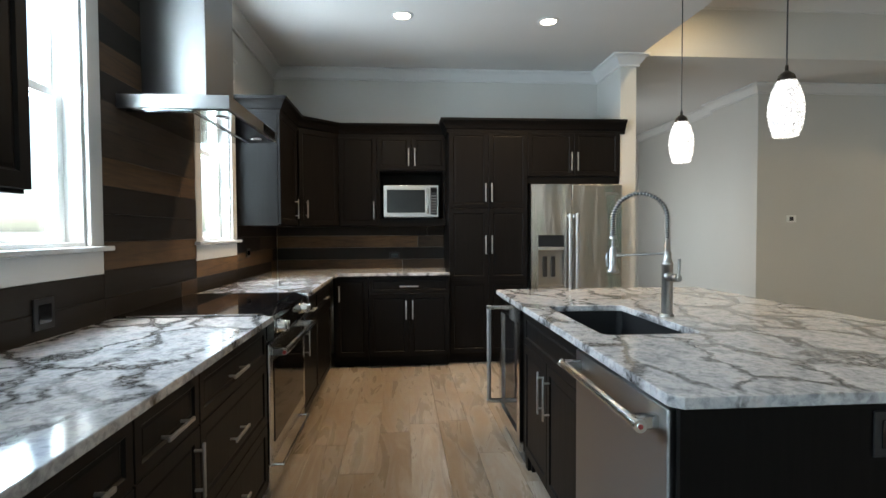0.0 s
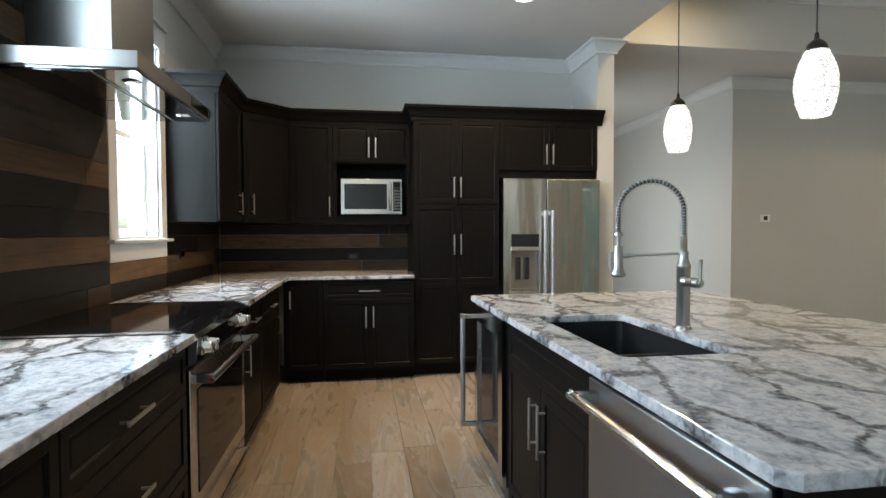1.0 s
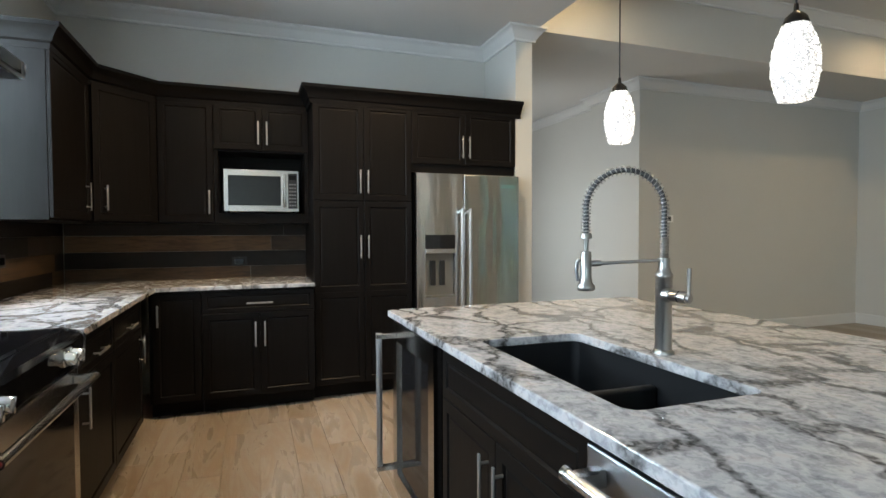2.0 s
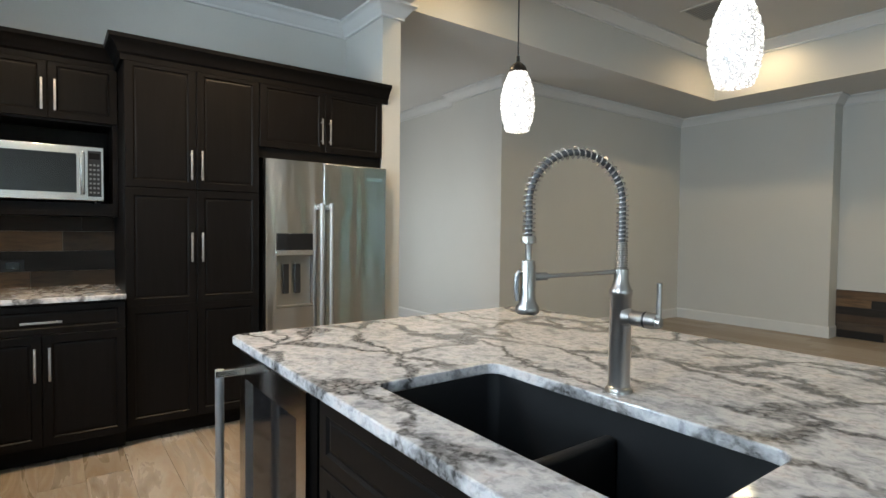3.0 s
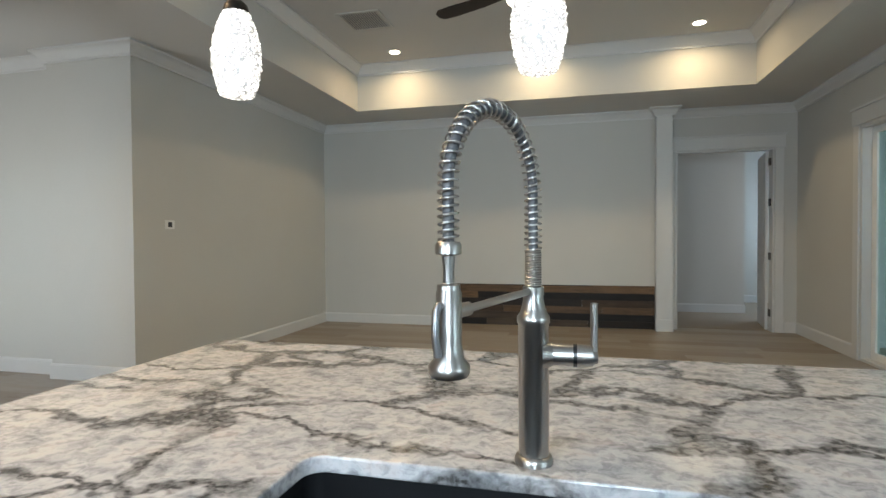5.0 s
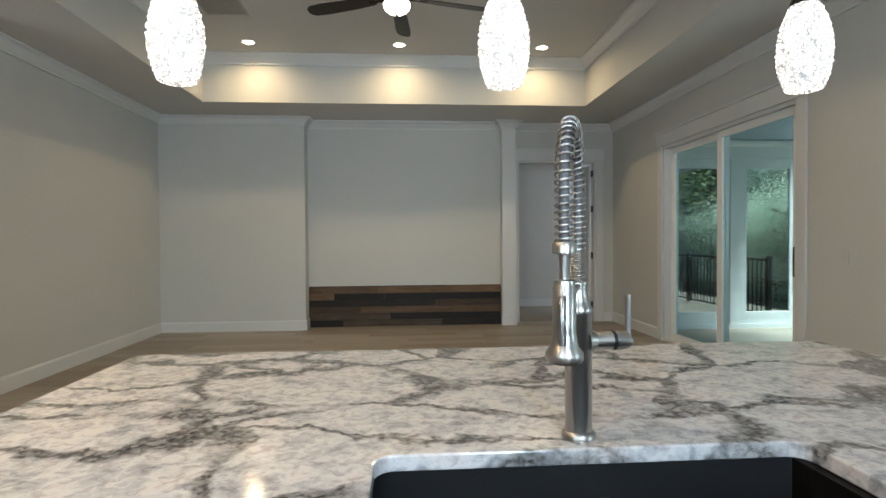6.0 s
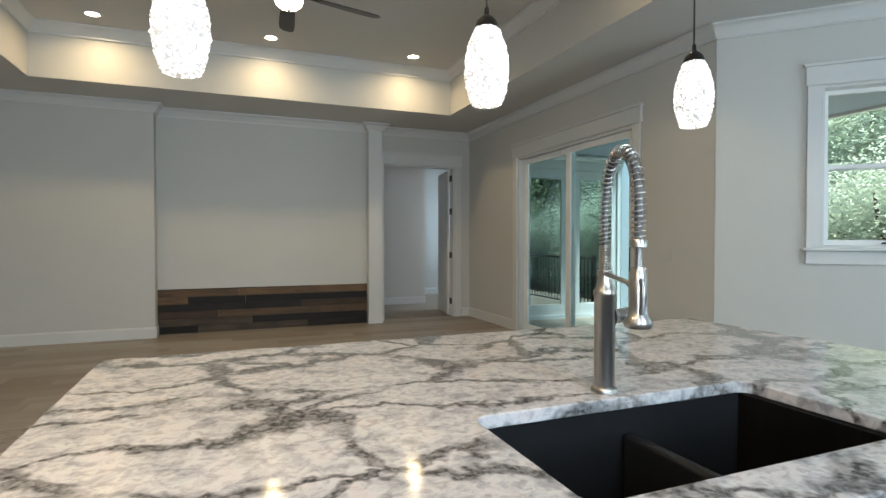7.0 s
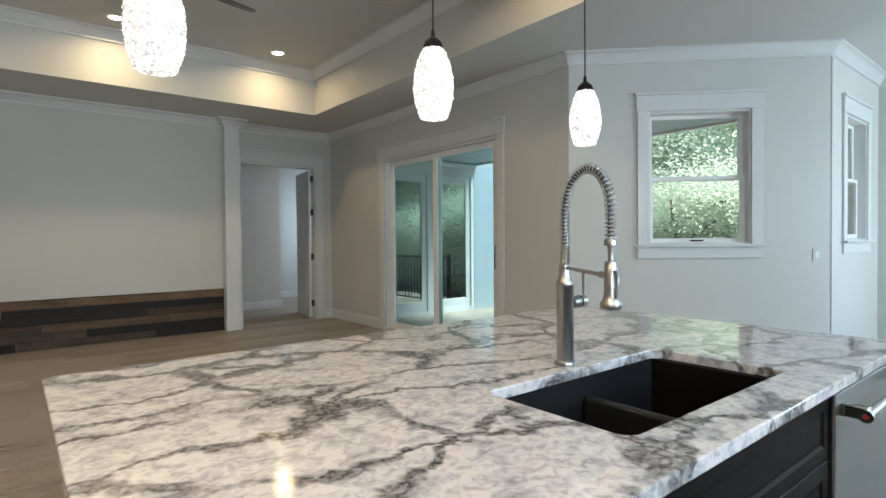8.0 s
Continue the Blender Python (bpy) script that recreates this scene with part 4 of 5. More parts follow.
part("collar", lathe(bmesh.new(), [(0.0175, 0.278), (0.0175, 0.292), (0.0125, 0.293)] + [(0.0125 + 0.0018 * abs(math.sin(math.pi * k / 4)), 0.293 + 0.001 * k) for k in range(1, 58)] + [(0.012, 0.352)]), M_FAUCET, faucet, smooth=40)
V = Vector((-0.216, 0.092, 0))
REACH, U = V.length, V.normalized()
SPR0, ARC_Z = 0.350, 0.443
arc = [Vector((0, 0, SPR0 + (ARC_Z - SPR0) * k / 8)) for k in range(8)]
arc += [U * (REACH / 2) * (1 - math.cos(math.pi * k / 24)) + Vector((0, 0, ARC_Z + REACH / 2 * math.sin(math.pi * k / 24))) for k in range(25)]
arc += [U * REACH + Vector((0, 0, ARC_Z - (ARC_Z - 0.36) * k / 8)) for k in range(1, 9)]
part("hose", tube(bmesh.new(), arc, 0.0078, 12), M_HOSE, faucet, "grey flexible hose inside the spring", 60)
lengths = [0.0]
for p, q in zip(arc, arc[1:]):
    lengths.append(lengths[-1] + (q - p).length)


def on_arc(s):
    for k in range(len(arc) - 1):
        if s <= lengths[k + 1]:
            f = (s - lengths[k]) / (lengths[k + 1] - lengths[k])
            return arc[k].lerp(arc[k + 1], f), (arc[k + 1] - arc[k]).normalized()
    return arc[-1], (arc[-1] - arc[-2]).normalized()


side = U.cross(Vector((0, 0, 1)))
coil, turns, per = [], 44, 12
for k in range(turns * per + 1):
    f = k / (turns * per)
    # the coil lies tight over the body and wide over the bow
    s = lengths[-1] * (f - 0.055 * math.sin(2 * math.pi * f) * 0.6)
    p, d = on_arc(min(max(s, 0), lengths[-1]))
    a = 2 * math.pi * k / per
    coil.append(p + 0.0132 * (math.cos(a) * side + math.sin(a) * d.cross(side)))
part("spring", tube(bmesh.new(), coil, 0.0018, 6), M_FAUCET, faucet, "open coil spring of bright wire", 60)
head = part("spray_head", lathe(bmesh.new(), [(0.0150, 0.368), (0.0175, 0.364), (0.0175, 0.352), (0.009, 0.350), (0.0075, 0.335), (0.0075, 0.314), (0.0155, 0.312), (0.0155, 0.304), (0.0170, 0.302), (0.0170, 0.236), (0.020, 0.216), (0.0275, 0.207), (0.0275, 0.197), (0.024, 0.192), (0.0, 0.192)], 28, U * REACH), M_FAUCET, faucet, "pull-down spray head with a flared rim", 40)
part("trigger", tube(bmesh.new(), [U * (REACH + k) + Vector((0, 0, z)) for k, z in ((0.019, 0.288), (0.027, 0.280), (0.029, 0.25), (0.024, 0.222))], 0.006, 8), M_STEEL_DARK, head, "dark spray trigger", 60)
part("holder_arm", cyl(cyl(bmesh.new(), U * 0.012 + Vector((0, 0, 0.285)), U * (REACH - 0.045) + Vector((0, 0, 0.276)), 0.0055), U * (REACH - 0.045) + Vector((0, 0, 0.276)), U * (REACH - 0.010) + Vector((0, 0, 0.275)), 0.0095), M_FAUCET, faucet, smooth=40)
LV = Vector((0.03, -1.0, 0))
part("valve_boss", cyl(bmesh.new(), LV * 0.016 + Vector((0, 0, 0.180)), LV * 0.032 + Vector((0, 0, 0.180)), 0.026, 0.0185, 28), M_FAUCET, faucet, smooth=40)
part("seal_ring", cyl(bmesh.new(), LV * 0.064 + Vector((0, 0, 0.180)), LV * 0.070 + Vector((0, 0, 0.180)), 0.0188), M_BLACK, faucet, "thin dark ring", 40)
valve = part("valve", cyl(cyl(bmesh.new(), LV * 0.012 + Vector((0, 0, 0.180)), LV * 0.070 + Vector((0, 0, 0.180)), 0.0175), LV * 0.070 + Vector((0, 0, 0.180)), LV * 0.095 + Vector((0, 0, 0.180)), 0.0195, 0.017), M_FAUCET, faucet, smooth=40)
lever_bm = tube(bmesh.new(), [LV * 0.097 + Vector((0, 0, z)) for z in (0.178, 0.20, 0.225, 0.245, 0.266)], 0.0058, 10)
for v in lever_bm.verts:
    grow = 1 + 0.35 * max(0, v.co.z - 0.20) / 0.066
    v.co.x *= grow
cyl(lever_bm, LV * 0.094 + Vector((0, 0, 0.178)), LV * 0.103 + Vector((0, 0, 0.178)), 0.0125, 0.010)
part("lever", lever_bm, M_FAUCET, valve, "slim upright lever", 40)

# ---- range and hood ----
RY0, RY1 = 2.494, 3.408
rng = thing("range", pose(-0.125, RY0, 0, 0, 0, 90), "stainless slide-in range with a black glass cooktop", "range")
RW = RY1 - RY0
part("body", boxes((0.002, 0.0, 0.05, RW - 0.002, 0.66, 0.898), bevel=0.003), M_STEEL_DARK, rng)
part("cooktop", boxes((0.0, -0.005, 0.899, RW, 0.668, 0.922), bevel=0.004), M_GLASSTOP, rng, "glossy black glass cooktop")
for x in (0.0, RW - 0.012):
    part("cooktop_trim", boxes((x, -0.012, 0.902, x + 0.012, 0.60, 0.924)), M_STEEL, rng)
pan = bmesh.new()
sec = [(0.02, 0.926), (-0.050, 0.908), (-0.066, 0.892), (-0.060, 0.800), (0.0, 0.790), (0.0, 0.90)]
ra = [pan.verts.new((0.012, y, z)) for y, z in sec]
rb = [pan.verts.new((RW - 0.012, y, z)) for y, z in sec]
pan.faces.new(ra[::-1])
pan.faces.new(rb)
for k in range(len(sec)):
    pan.faces.new((ra[k], ra[(k + 1) % len(sec)], rb[(k + 1) % len(sec)], rb[k]))
panel = part("control_panel", pan, M_GLASSTOP, rng, "sloped black control panel")
for x0, x1 in ((0.0, 0.0115), (RW - 0.0115, RW)):
    bm = bmesh.new()
    a = [bm.verts.new((x0, y - 0.002, z + 0.002)) for y, z in sec]
    b = [bm.verts.new((x1, y - 0.002, z + 0.002)) for y, z in sec]
    bm.faces.new(a[::-1])
    bm.faces.new(b)
    for k in range(len(sec)):
        bm.faces.new((a[k], a[(k + 1) % len(sec)], b[(k + 1) % len(sec)], b[k]))
    part("side_cap", bm, M_STEEL, rng, "rounded stainless side cap")
for x in (0.065, 0.135, 0.665, 0.735):
    kb = lathe(bmesh.new(), [(0.030, 0), (0.030, 0.007), (0.024, 0.009), (0.0225, 0.034), (0.019, 0.038), (0.0, 0.039)], 24)
    box(kb, -0.005, -0.022, 0.034, 0.005, 0.022, 0.046, bevel=0.002)
    kn = part("knob", kb, M_CHROME, panel, "chunky polished metal knob", 40)
    kn.matrix_basis = pose(x, -0.063, 0.852, 94, 0, 0)
od = part("oven_door", boxes((0.006, -0.040, 0.205, RW - 0.006, 0.0, 0.775), bevel=0.005, segs=2), M_STEEL_H, rng, "stainless oven door with a dark window")
part("oven_window", boxes((0.085, -0.0435, 0.285, RW - 0.085, -0.039, 0.685), bevel=0.001), M_OVENGLASS, od, "dark glass oven window")
oh = part("handle", cyl(bmesh.new(), (0.03, -0.105, 0.735), (RW - 0.03, -0.105, 0.735), 0.015), M_STEEL_H, od, "thick round stainless bar handle", 40)
for x in (0.055, RW - 0.055):
    part("handle_bracket", boxes((x - 0.014, -0.108, 0.717, x + 0.014, -0.039, 0.753), bevel=0.004), M_STEEL, oh)
for x, s in ((0.03, -1), (RW - 0.03, 1)):
    part("medallion", cyl(bmesh.new(), (x, -0.105, 0.735), (x + s * 0.003, -0.105, 0.735), 0.009), M_RED, oh, "small dark red round medallion")
dr = part("warming_drawer", boxes((0.006, -0.036, 0.06, RW - 0.006, 0.0, 0.198), bevel=0.005, segs=2), M_STEEL_H, rng, "stainless lower drawer")
part("handle", tube(bmesh.new(), [(0.10, -0.034, 0.165), (0.10, -0.075, 0.165), (RW - 0.10, -0.075, 0.165), (RW - 0.10, -0.034, 0.165)], 0.007, 8), M_STEEL_H, dr, "thin bar handle", 40)
for x in (0.05, RW - 0.05):
    for y in (0.05, 0.6):
        part("foot", cyl(bmesh.new(), (x, y, 0), (x, y, 0.051), 0.018), M_BLACK, rng)

hood = thing("range_hood", pose(-0.783, 2.565, 1.886, 0, 0, 90), "stainless steel chimney range hood on the plank wall", "range hood")
HW, HD = 0.95, 0.515
part("canopy", boxes((0, -HD, 0.006, HW, 0, 0.070), bevel=0.002), M_STEEL_SOFT, hood, "flat boxy stainless canopy")
part("underside", boxes((0.012, -HD + 0.012, -0.002, HW - 0.012, -0.006, 0.0055)), M_HOODPAN, hood, "polished steel underside")
part("filter_gap", boxes((0.03, -HD + 0.168, -0.0045, HW - 0.03, -HD + 0.180, -0.0021)), M_BLACK, hood, "dark gap before the filters")
for x in (0.03, HW / 2 + 0.002):
    part("filter", boxes((x, -HD + 0.182, -0.008, x + HW / 2 - 0.032, -0.03, -0.0022), bevel=0.002), M_HOODPAN, hood, "polished steel filter panel")
part("control_strip", boxes((HW * 0.66, -HD - 0.004, 0.014, HW * 0.955, -HD - 0.0005, 0.062)), M_GLASSTOP, hood, "black glass control strip")
for x in (0.16, HW - 0.16):
    part("hood_lamp", lathe(bmesh.new(), [(0.0, -0.008), (0.028, -0.008), (0.036, -0.0025), (0.0, -0.0024)], 24, (x, -HD + 0.085, 0)), M_CHROME, hood, "small round glass lamp", 40)
part("chimney", boxes((0.255, -0.322, 0.0705, 0.71, 0, CEIL - 1.886 - 0.002), bevel=0.002), M_STEEL_SOFT, hood, "tall brushed stainless chimney")
part("front_strip", boxes((HW - 0.02, -HD - 0.006, 0.018, HW - 0.004, -HD - 0.0005, 0.058)), M_CHROME, hood)

# ---- microwave and refrigerator ----
mw = thing("microwave", pose(0.358, 5.415, 1.443) @ Matrix.Diagonal((0.977, 1, 0.92, 1)), "stainless countertop microwave set into the wall cabinet", "microwave")
part("body", boxes((0, 0.012, 0.012, 0.575, 0.29, 0.365), bevel=0.003), M_STEEL_DARK, mw)
for x in (0.04, 0.535):
    part("foot", cyl(bmesh.new(), (x, 0.05, 0), (x, 0.05, 0.013), 0.012), M_BLACK, mw)
mf = part("front", boxes((0, -0.012, 0.012, 0.575, 0.0115, 0.365), bevel=0.004, segs=2), M_STEEL_H, mw)
part("window", boxes((0.035, -0.015, 0.062, 0.432, -0.0115, 0.315), bevel=0.001), M_GLASSTOP, mf, "dark glass window")
part("keypad", boxes((0.490, -0.015, 0.040, 0.560, -0.0115, 0.340), bevel=0.001), M_BLACK, mf, "black keypad")
part("display", boxes((0.497, -0.0165, 0.285, 0.553, -0.0145, 0.325)), M_OVENGLASS, mf)
part("keypad_marks", boxes(*[(0.498 + 0.02 * c, -0.0165, 0.06 + 0.03 * r, 0.510 + 0.02 * c, -0.0145, 0.072 + 0.03 * r) for r in range(7) for c in range(3)]), M_STEEL_DARK, mf)
part("handle", boxes((0.448, -0.040, 0.05, 0.474, -0.0115, 0.33), bevel=0.006, segs=2), M_STEEL, mf, "upright stainless door handle", 40)

fr = thing("refrigerator", pose(1.783, 5.02, 0), "stainless side-by-side refrigerator with a water dispenser", "refrigerator")
part("body", boxes((0.004, 0.072, 0.02, 0.902, 0.72, 1.745), bevel=0.004), M_STEEL_DARK, fr)
left = part("freezer_door", ring_slab(bmesh.new(), 0.002, 0.07, 0.398, 1.757, 0.073, 0.766, 0.328, 1.267, 0.0, 0.07, 0.055), M_FRIDGE, fr, "stainless freezer door")
right = part("refrigerator_door", boxes((0.404, 0, 0.07, 0.906, 0.07, 1.757), bevel=0.008, segs=2), M_FRIDGE, fr, "stainless refrigerator door")
part("display_panel", boxes((0.075, -0.002, 1.155, 0.326, 0.05, 1.266), bevel=0.002), M_GLASSTOP, left, "black display panel")
part("dispenser_bar", boxes((0.070, -0.012, 1.118, 0.331, 0.05, 1.154), bevel=0.003), M_STEEL_H, left)
part("dispenser_cavity", boxes((0.075, 0.046, 0.780, 0.326, 0.0545, 1.117), (0.075, 0.002, 0.768, 0.326, 0.0455, 0.780)), M_STEEL_SOFT, left, "recessed grey dispenser cavity")
for x in (0.125, 0.205):
    part("paddle", boxes((x, 0.018, 0.86, x + 0.042, 0.040, 1.06), bevel=0.004), M_BLACK, left, "black dispenser paddle")
for x in (0.358, 0.428):
    owner = left if x < 0.4 else right
    h = part("handle", cyl(bmesh.new(), (x + 0.012, -0.058, 0.55), (x + 0.012, -0.058, 1.475), 0.0145), M_SATIN, owner, "long round stainless handle", 40)
    for z in (0.575, 1.45):
        part("handle_bracket", boxes((x, -0.062, z - 0.018, x + 0.024, 0.001, z + 0.018), bevel=0.004), M_STEEL, h)
part("name_plate", boxes((0.735, -0.003, 1.650, 0.865, 0.001, 1.678), bevel=0.001), M_CHROME, right, "small blank metal plate")
part("plinth", boxes((0.01, 0.03, 0.0, 0.896, 0.072, 0.065)), M_BLACK, fr)


# ---- pendants, fan and ceiling lamps ----
def pendant(x, y):
    p = thing("pendant_lamp", pose(x, y, CEIL), "crushed-glass egg pendant lamp on a dark cord, lit", "pendant lamp", "pendants over the island")
    part("canopy", lathe(bmesh.new(), [(0.060, -0.001), (0.060, -0.012), (0.045, -0.026), (0.010, -0.030), (0.0, -0.030)]), M_BRONZE, p, smooth=40)
    part("cord", cyl(bmesh.new(), (0, 0, -0.029), (0, 0, -1.005), 0.0035, segs=8), M_BLACK, p)
    part("socket_cap", lathe(bmesh.new(), [(0.007, -0.975), (0.009, -1.0), (0.020, -1.008), (0.034, -1.022), (0.040, -1.040), (0.040, -1.046), (0.0, -1.047)]), M_BRONZE, p, "dark bronze cap", 40)
    bm = bmesh.new()
    prof = []
    for k in range(41):
        f = k / 40
        a = radians(24 + f * 122)
        prof.append((0.0735 * math.sin(a) ** 0.68, -1.047 - 0.256 * f))
    lathe(bm, prof + [(prof[-1][0] * 0.85, -1.305), (0.0, -1.300)], 72)
    for v in bm.verts:
        r = math.hypot(v.co.x, v.co.y)
        if r > 0.02:
            k = 1 + 0.03 * noise.noise(v.co * 60) + 0.11 * noise.noise(v.co * 125)
            v.co.x, v.co.y = v.co.x * k, v.co.y * k
    part("shade", bm, M_SHADE, p, "glowing crushed-glass shade", 60)
    return p


first = pendant(2.322, 3.245)
for y in (2.314, 1.385):
    copy_thing(first, pose(2.322, y, CEIL))


def can_light(x, y, z, group):
    c = thing("recessed_light", pose(x, y, z), "round recessed ceiling light with white trim, lit", "ceiling light", group)
    part("trim_ring", lathe(bmesh.new(), [(0.066, -0.0005), (0.092, -0.0005), (0.092, -0.004), (0.072, -0.009), (0.066, -0.006)], 32, caps=False), M_TRIM, c, smooth=40)
    part("lens", lathe(bmesh.new(), [(0.0625, -0.0006), (0.0625, -0.005), (0.0, -0.005)], 32), M_CAN, c, "glowing warm lens")
    return c


for cx, cy in KITCHEN_CANS:
    can_light(cx, cy, CEIL, "kitchen ceiling lights")
for cx, cy in TRAY_CANS:
    can_light(cx, cy, TRAY, "tray ceiling lights")

fan = thing("ceiling_fan", pose(5.27, 2.66, TRAY), "dark bronze ceiling fan with five blades and a lit glass bowl", "ceiling fan")
part("canopy", lathe(bmesh.new(), [(0.07, -0.001), (0.07, -0.02), (0.03, -0.06), (0.0, -0.06)]), M_BRONZE, fan, smooth=40)
part("rod", cyl(bmesh.new(), (0, 0, -0.05), (0, 0, -0.24), 0.012), M_BRONZE, fan)
part("motor", lathe(bmesh.new(), [(0.03, -0.225), (0.09, -0.24), (0.125, -0.28), (0.125, -0.335), (0.09, -0.365), (0.07, -0.38), (0.0, -0.38)]), M_BRONZE, fan, smooth=40)
part("light_bowl", lathe(bmesh.new(), [(0.110, -0.381), (0.115, -0.395), (0.105, -0.425), (0.075, -0.452), (0.035, -0.466), (0.0, -0.468)]), M_FANLIGHT, fan, "glowing frosted glass bowl", 60)
part("finial", lathe(bmesh.new(), [(0.0, -0.467), (0.012, -0.470), (0.010, -0.486), (0.0, -0.492)], 12), M_BRONZE, fan)
for k in range(5):
    a = 72 * k - 4
    bl = bmesh.new()
    outline = [(0.20, -0.045), (0.38, -0.064), (0.68, -0.074), (0.80, -0.066), (0.84, -0.032), (0.84, 0.032), (0.80, 0.066), (0.68, 0.074), (0.38, 0.064), (0.20, 0.045)]
    vs = [bl.verts.new((x, y, 0)) for x, y in outline]
    fc = bl.faces.new(vs)
    ex = bmesh.ops.extrude_face_region(bl, geom=[fc])
    bmesh.ops.translate(bl, vec=(0, 0, 0.008), verts=[v for v in ex["geom"] if isinstance(v, bmesh.types.BMVert)])
    b = part("blade", bl, M_BLADE, fan)
    b.matrix_basis = pose(0, 0, -0.335, 0, 0, a) @ pose(0, 0, 0, 12, 0, 0)
    part("blade_bracket", boxes((0.10, -0.018, -0.006, 0.26, 0.018, 0.0), bevel=0.002), M_BRONZE, b)
vent = thing("ceiling_vent", pose(6.27, 4.425, TRAY), "white louvred return-air vent in the tray ceiling", "vent")
part("frame", boxes((-0.24, -0.24, -0.010, 0.24, -0.205, 0.0), (-0.24, 0.205, -0.010, 0.24, 0.24, 0.0), (-0.24, -0.205, -0.010, -0.205, 0.205, 0.0), (0.205, -0.205, -0.010, 0.24, 0.205, 0.0)), M_WALL, vent)
part("backing", boxes((-0.205, -0.205, -0.002, 0.205, 0.205, -0.0005)), M_DECK, vent)
for k in range(16):
    s = part("slat", boxes((-0.204, -0.011, -0.001, 0.204, 0.011, 0.001)), M_WALL, vent)
    s.matrix_basis = pose(0, -0.192 + k * 0.0256, -0.0075, 25, 0, 0)


# ---- outlets, switches and the thermostat ----
def wall_plate(name, m, w, h, material, label, category, inner=None):
    p = thing(name, m, label, category)
    part("plate", boxes((-w / 2, -0.007, -h / 2, w / 2, -0.0005, h / 2), bevel=0.002), material, p)
    if inner:
        iw, ih, im = inner
        part("insert", boxes((-iw / 2, -0.0105, -ih / 2, iw / 2, -0.0065, ih / 2), bevel=0.001), im, p)
    return p


wall_plate("wall_outlet", pose(-0.783, 2.02, 1.01, 0, 0, 90), 0.115, 0.115, M_BLACK, "black wall outlet plate on the plank backsplash", "outlet", (0.07, 0.07, M_GLASSTOP))
wall_plate("wall_outlet", pose(-0.783, 4.66, 1.13, 0, 0, 90), 0.115, 0.075, M_BLACK, "black wall outlet plate on the plank backsplash", "outlet", (0.07, 0.04, M_GLASSTOP))
wall_plate("wall_outlet", pose(0.46, 5.743, 1.05), 0.115, 0.075, M_BLACK, "black wall outlet plate behind the worktop", "outlet", (0.07, 0.04, M_GLASSTOP))
wall_plate("wall_outlet", pose(1.727, 1.162, 0.803), 0.075, 0.115, M_BLACK, "black outlet plate on the island end panel", "outlet", (0.035, 0.07, M_GLASSTOP))
wall_plate("thermostat", pose(5.215, 6.04, 1.438), 0.125, 0.085, M_WHITE_PLASTIC, "small white thermostat with a dark display", "thermostat", (0.05, 0.05, M_BLACK))
wall_plate("light_switch", DIAG @ pose(2.22, 0, 1.116), 0.075, 0.115, M_WALL, "wall-coloured switch plate with a white rocker", "light switch", (0.035, 0.07, M_WHITE_PLASTIC))
wall_plate("light_switch", pose(4.50, -0.61, 1.14, 0, 0, 180), 0.16, 0.115, M_WALL, "wall-coloured rocker switch plate", "light switch", (0.10, 0.07, M_WALL))

# ---- porch and garden ----
structure("ground", boxes((-60, -70, -0.75, 70, 60, -0.60)), M_GRASS, "green lawn round the house", "lawn")
PORCH = [(4.06, -0.765), (2.47, -2.355), (2.47, -3.05), (7.99, -3.05), (7.99, -0.765)]
structure("porch_floor", prism(bmesh.new(), PORCH, -0.60, -0.05), M_DECK, "grey porch floor", "porch floor")
structure("porch_ceiling", prism(bmesh.new(), PORCH, 2.66, 2.72), M_PORCHBLUE, "pale blue porch ceiling", "ceiling")
structure("porch_beam", boxes((2.46, -3.14, 2.63, 8.0, -3.06, 3.0), (2.46, -3.14, 3.0, 9.3, -3.08, 3.75)), M_TRIM, "white porch beam", "beam")
structure("porch_end_wall", wall_run(-3.05, -0.765, 8.0, 8.15, [(-2.98, -2.12, 0.06, 2.40), (-1.98, -1.12, 0.06, 2.40)], 3.0, "y"), M_PORCHWHITE, "white wall with tall glass doors at the porch end", "wall")
structure("porch_side_wall", boxes((8.0, -4.60, -0.6, 8.15, -3.06, 3.0)), M_SIDING, "pale blue siding past the porch doors", "wall")
structure("porch_header", sweep(bmesh.new(), [(8.0, -3.05), (8.0, -0.77)], [(0, 2.42), (0.02, 2.42), (0.02, 2.56), (0.05, 2.60), (0.05, 2.64), (0, 2.64)]), M_PORCHWHITE, "white header moulding over the porch doors", "moulding")
for y0 in (-2.98, -1.98):
    pd = thing("porch_door", pose(8.0, y0, 0.06), "white glazed porch door reflecting trees", "door", "porch doors", "structure")
    part("door_frame", boxes((0.02, 0.001, 0.001, 0.065, 0.11, 2.339), (0.02, 0.75, 0.001, 0.065, 0.859, 2.339), (0.02, 0.11, 0.001, 0.065, 0.75, 0.17), (0.02, 0.11, 2.20, 0.065, 0.75, 2.339), bevel=0.003), M_PORCHWHITE, pd)
    part("pane", boxes((0.036, 0.11, 0.17, 0.044, 0.75, 2.20)), M_GLASS_DARK, pd, "dark reflecting glass")
# added slab, out of view, that blocks sun and sky from above
structure("roof", boxes((-1.2, -3.2, 3.75, 9.3, 10.0, 3.95)), M_DECK, "unseen flat slab added to keep sky light off the house", "roof")
rail = thing("porch_railing", pose(2.46, -3.13, -0.05), "black metal picket railing along the porch", "railing")
part("top_rail", boxes((0.0, -0.025, 0.96, 4.83, 0.025, 1.0), bevel=0.004), M_RAIL, rail)
part("bottom_rail", boxes((0.0, -0.018, 0.09, 4.83, 0.018, 0.12), bevel=0.003), M_RAIL, rail)
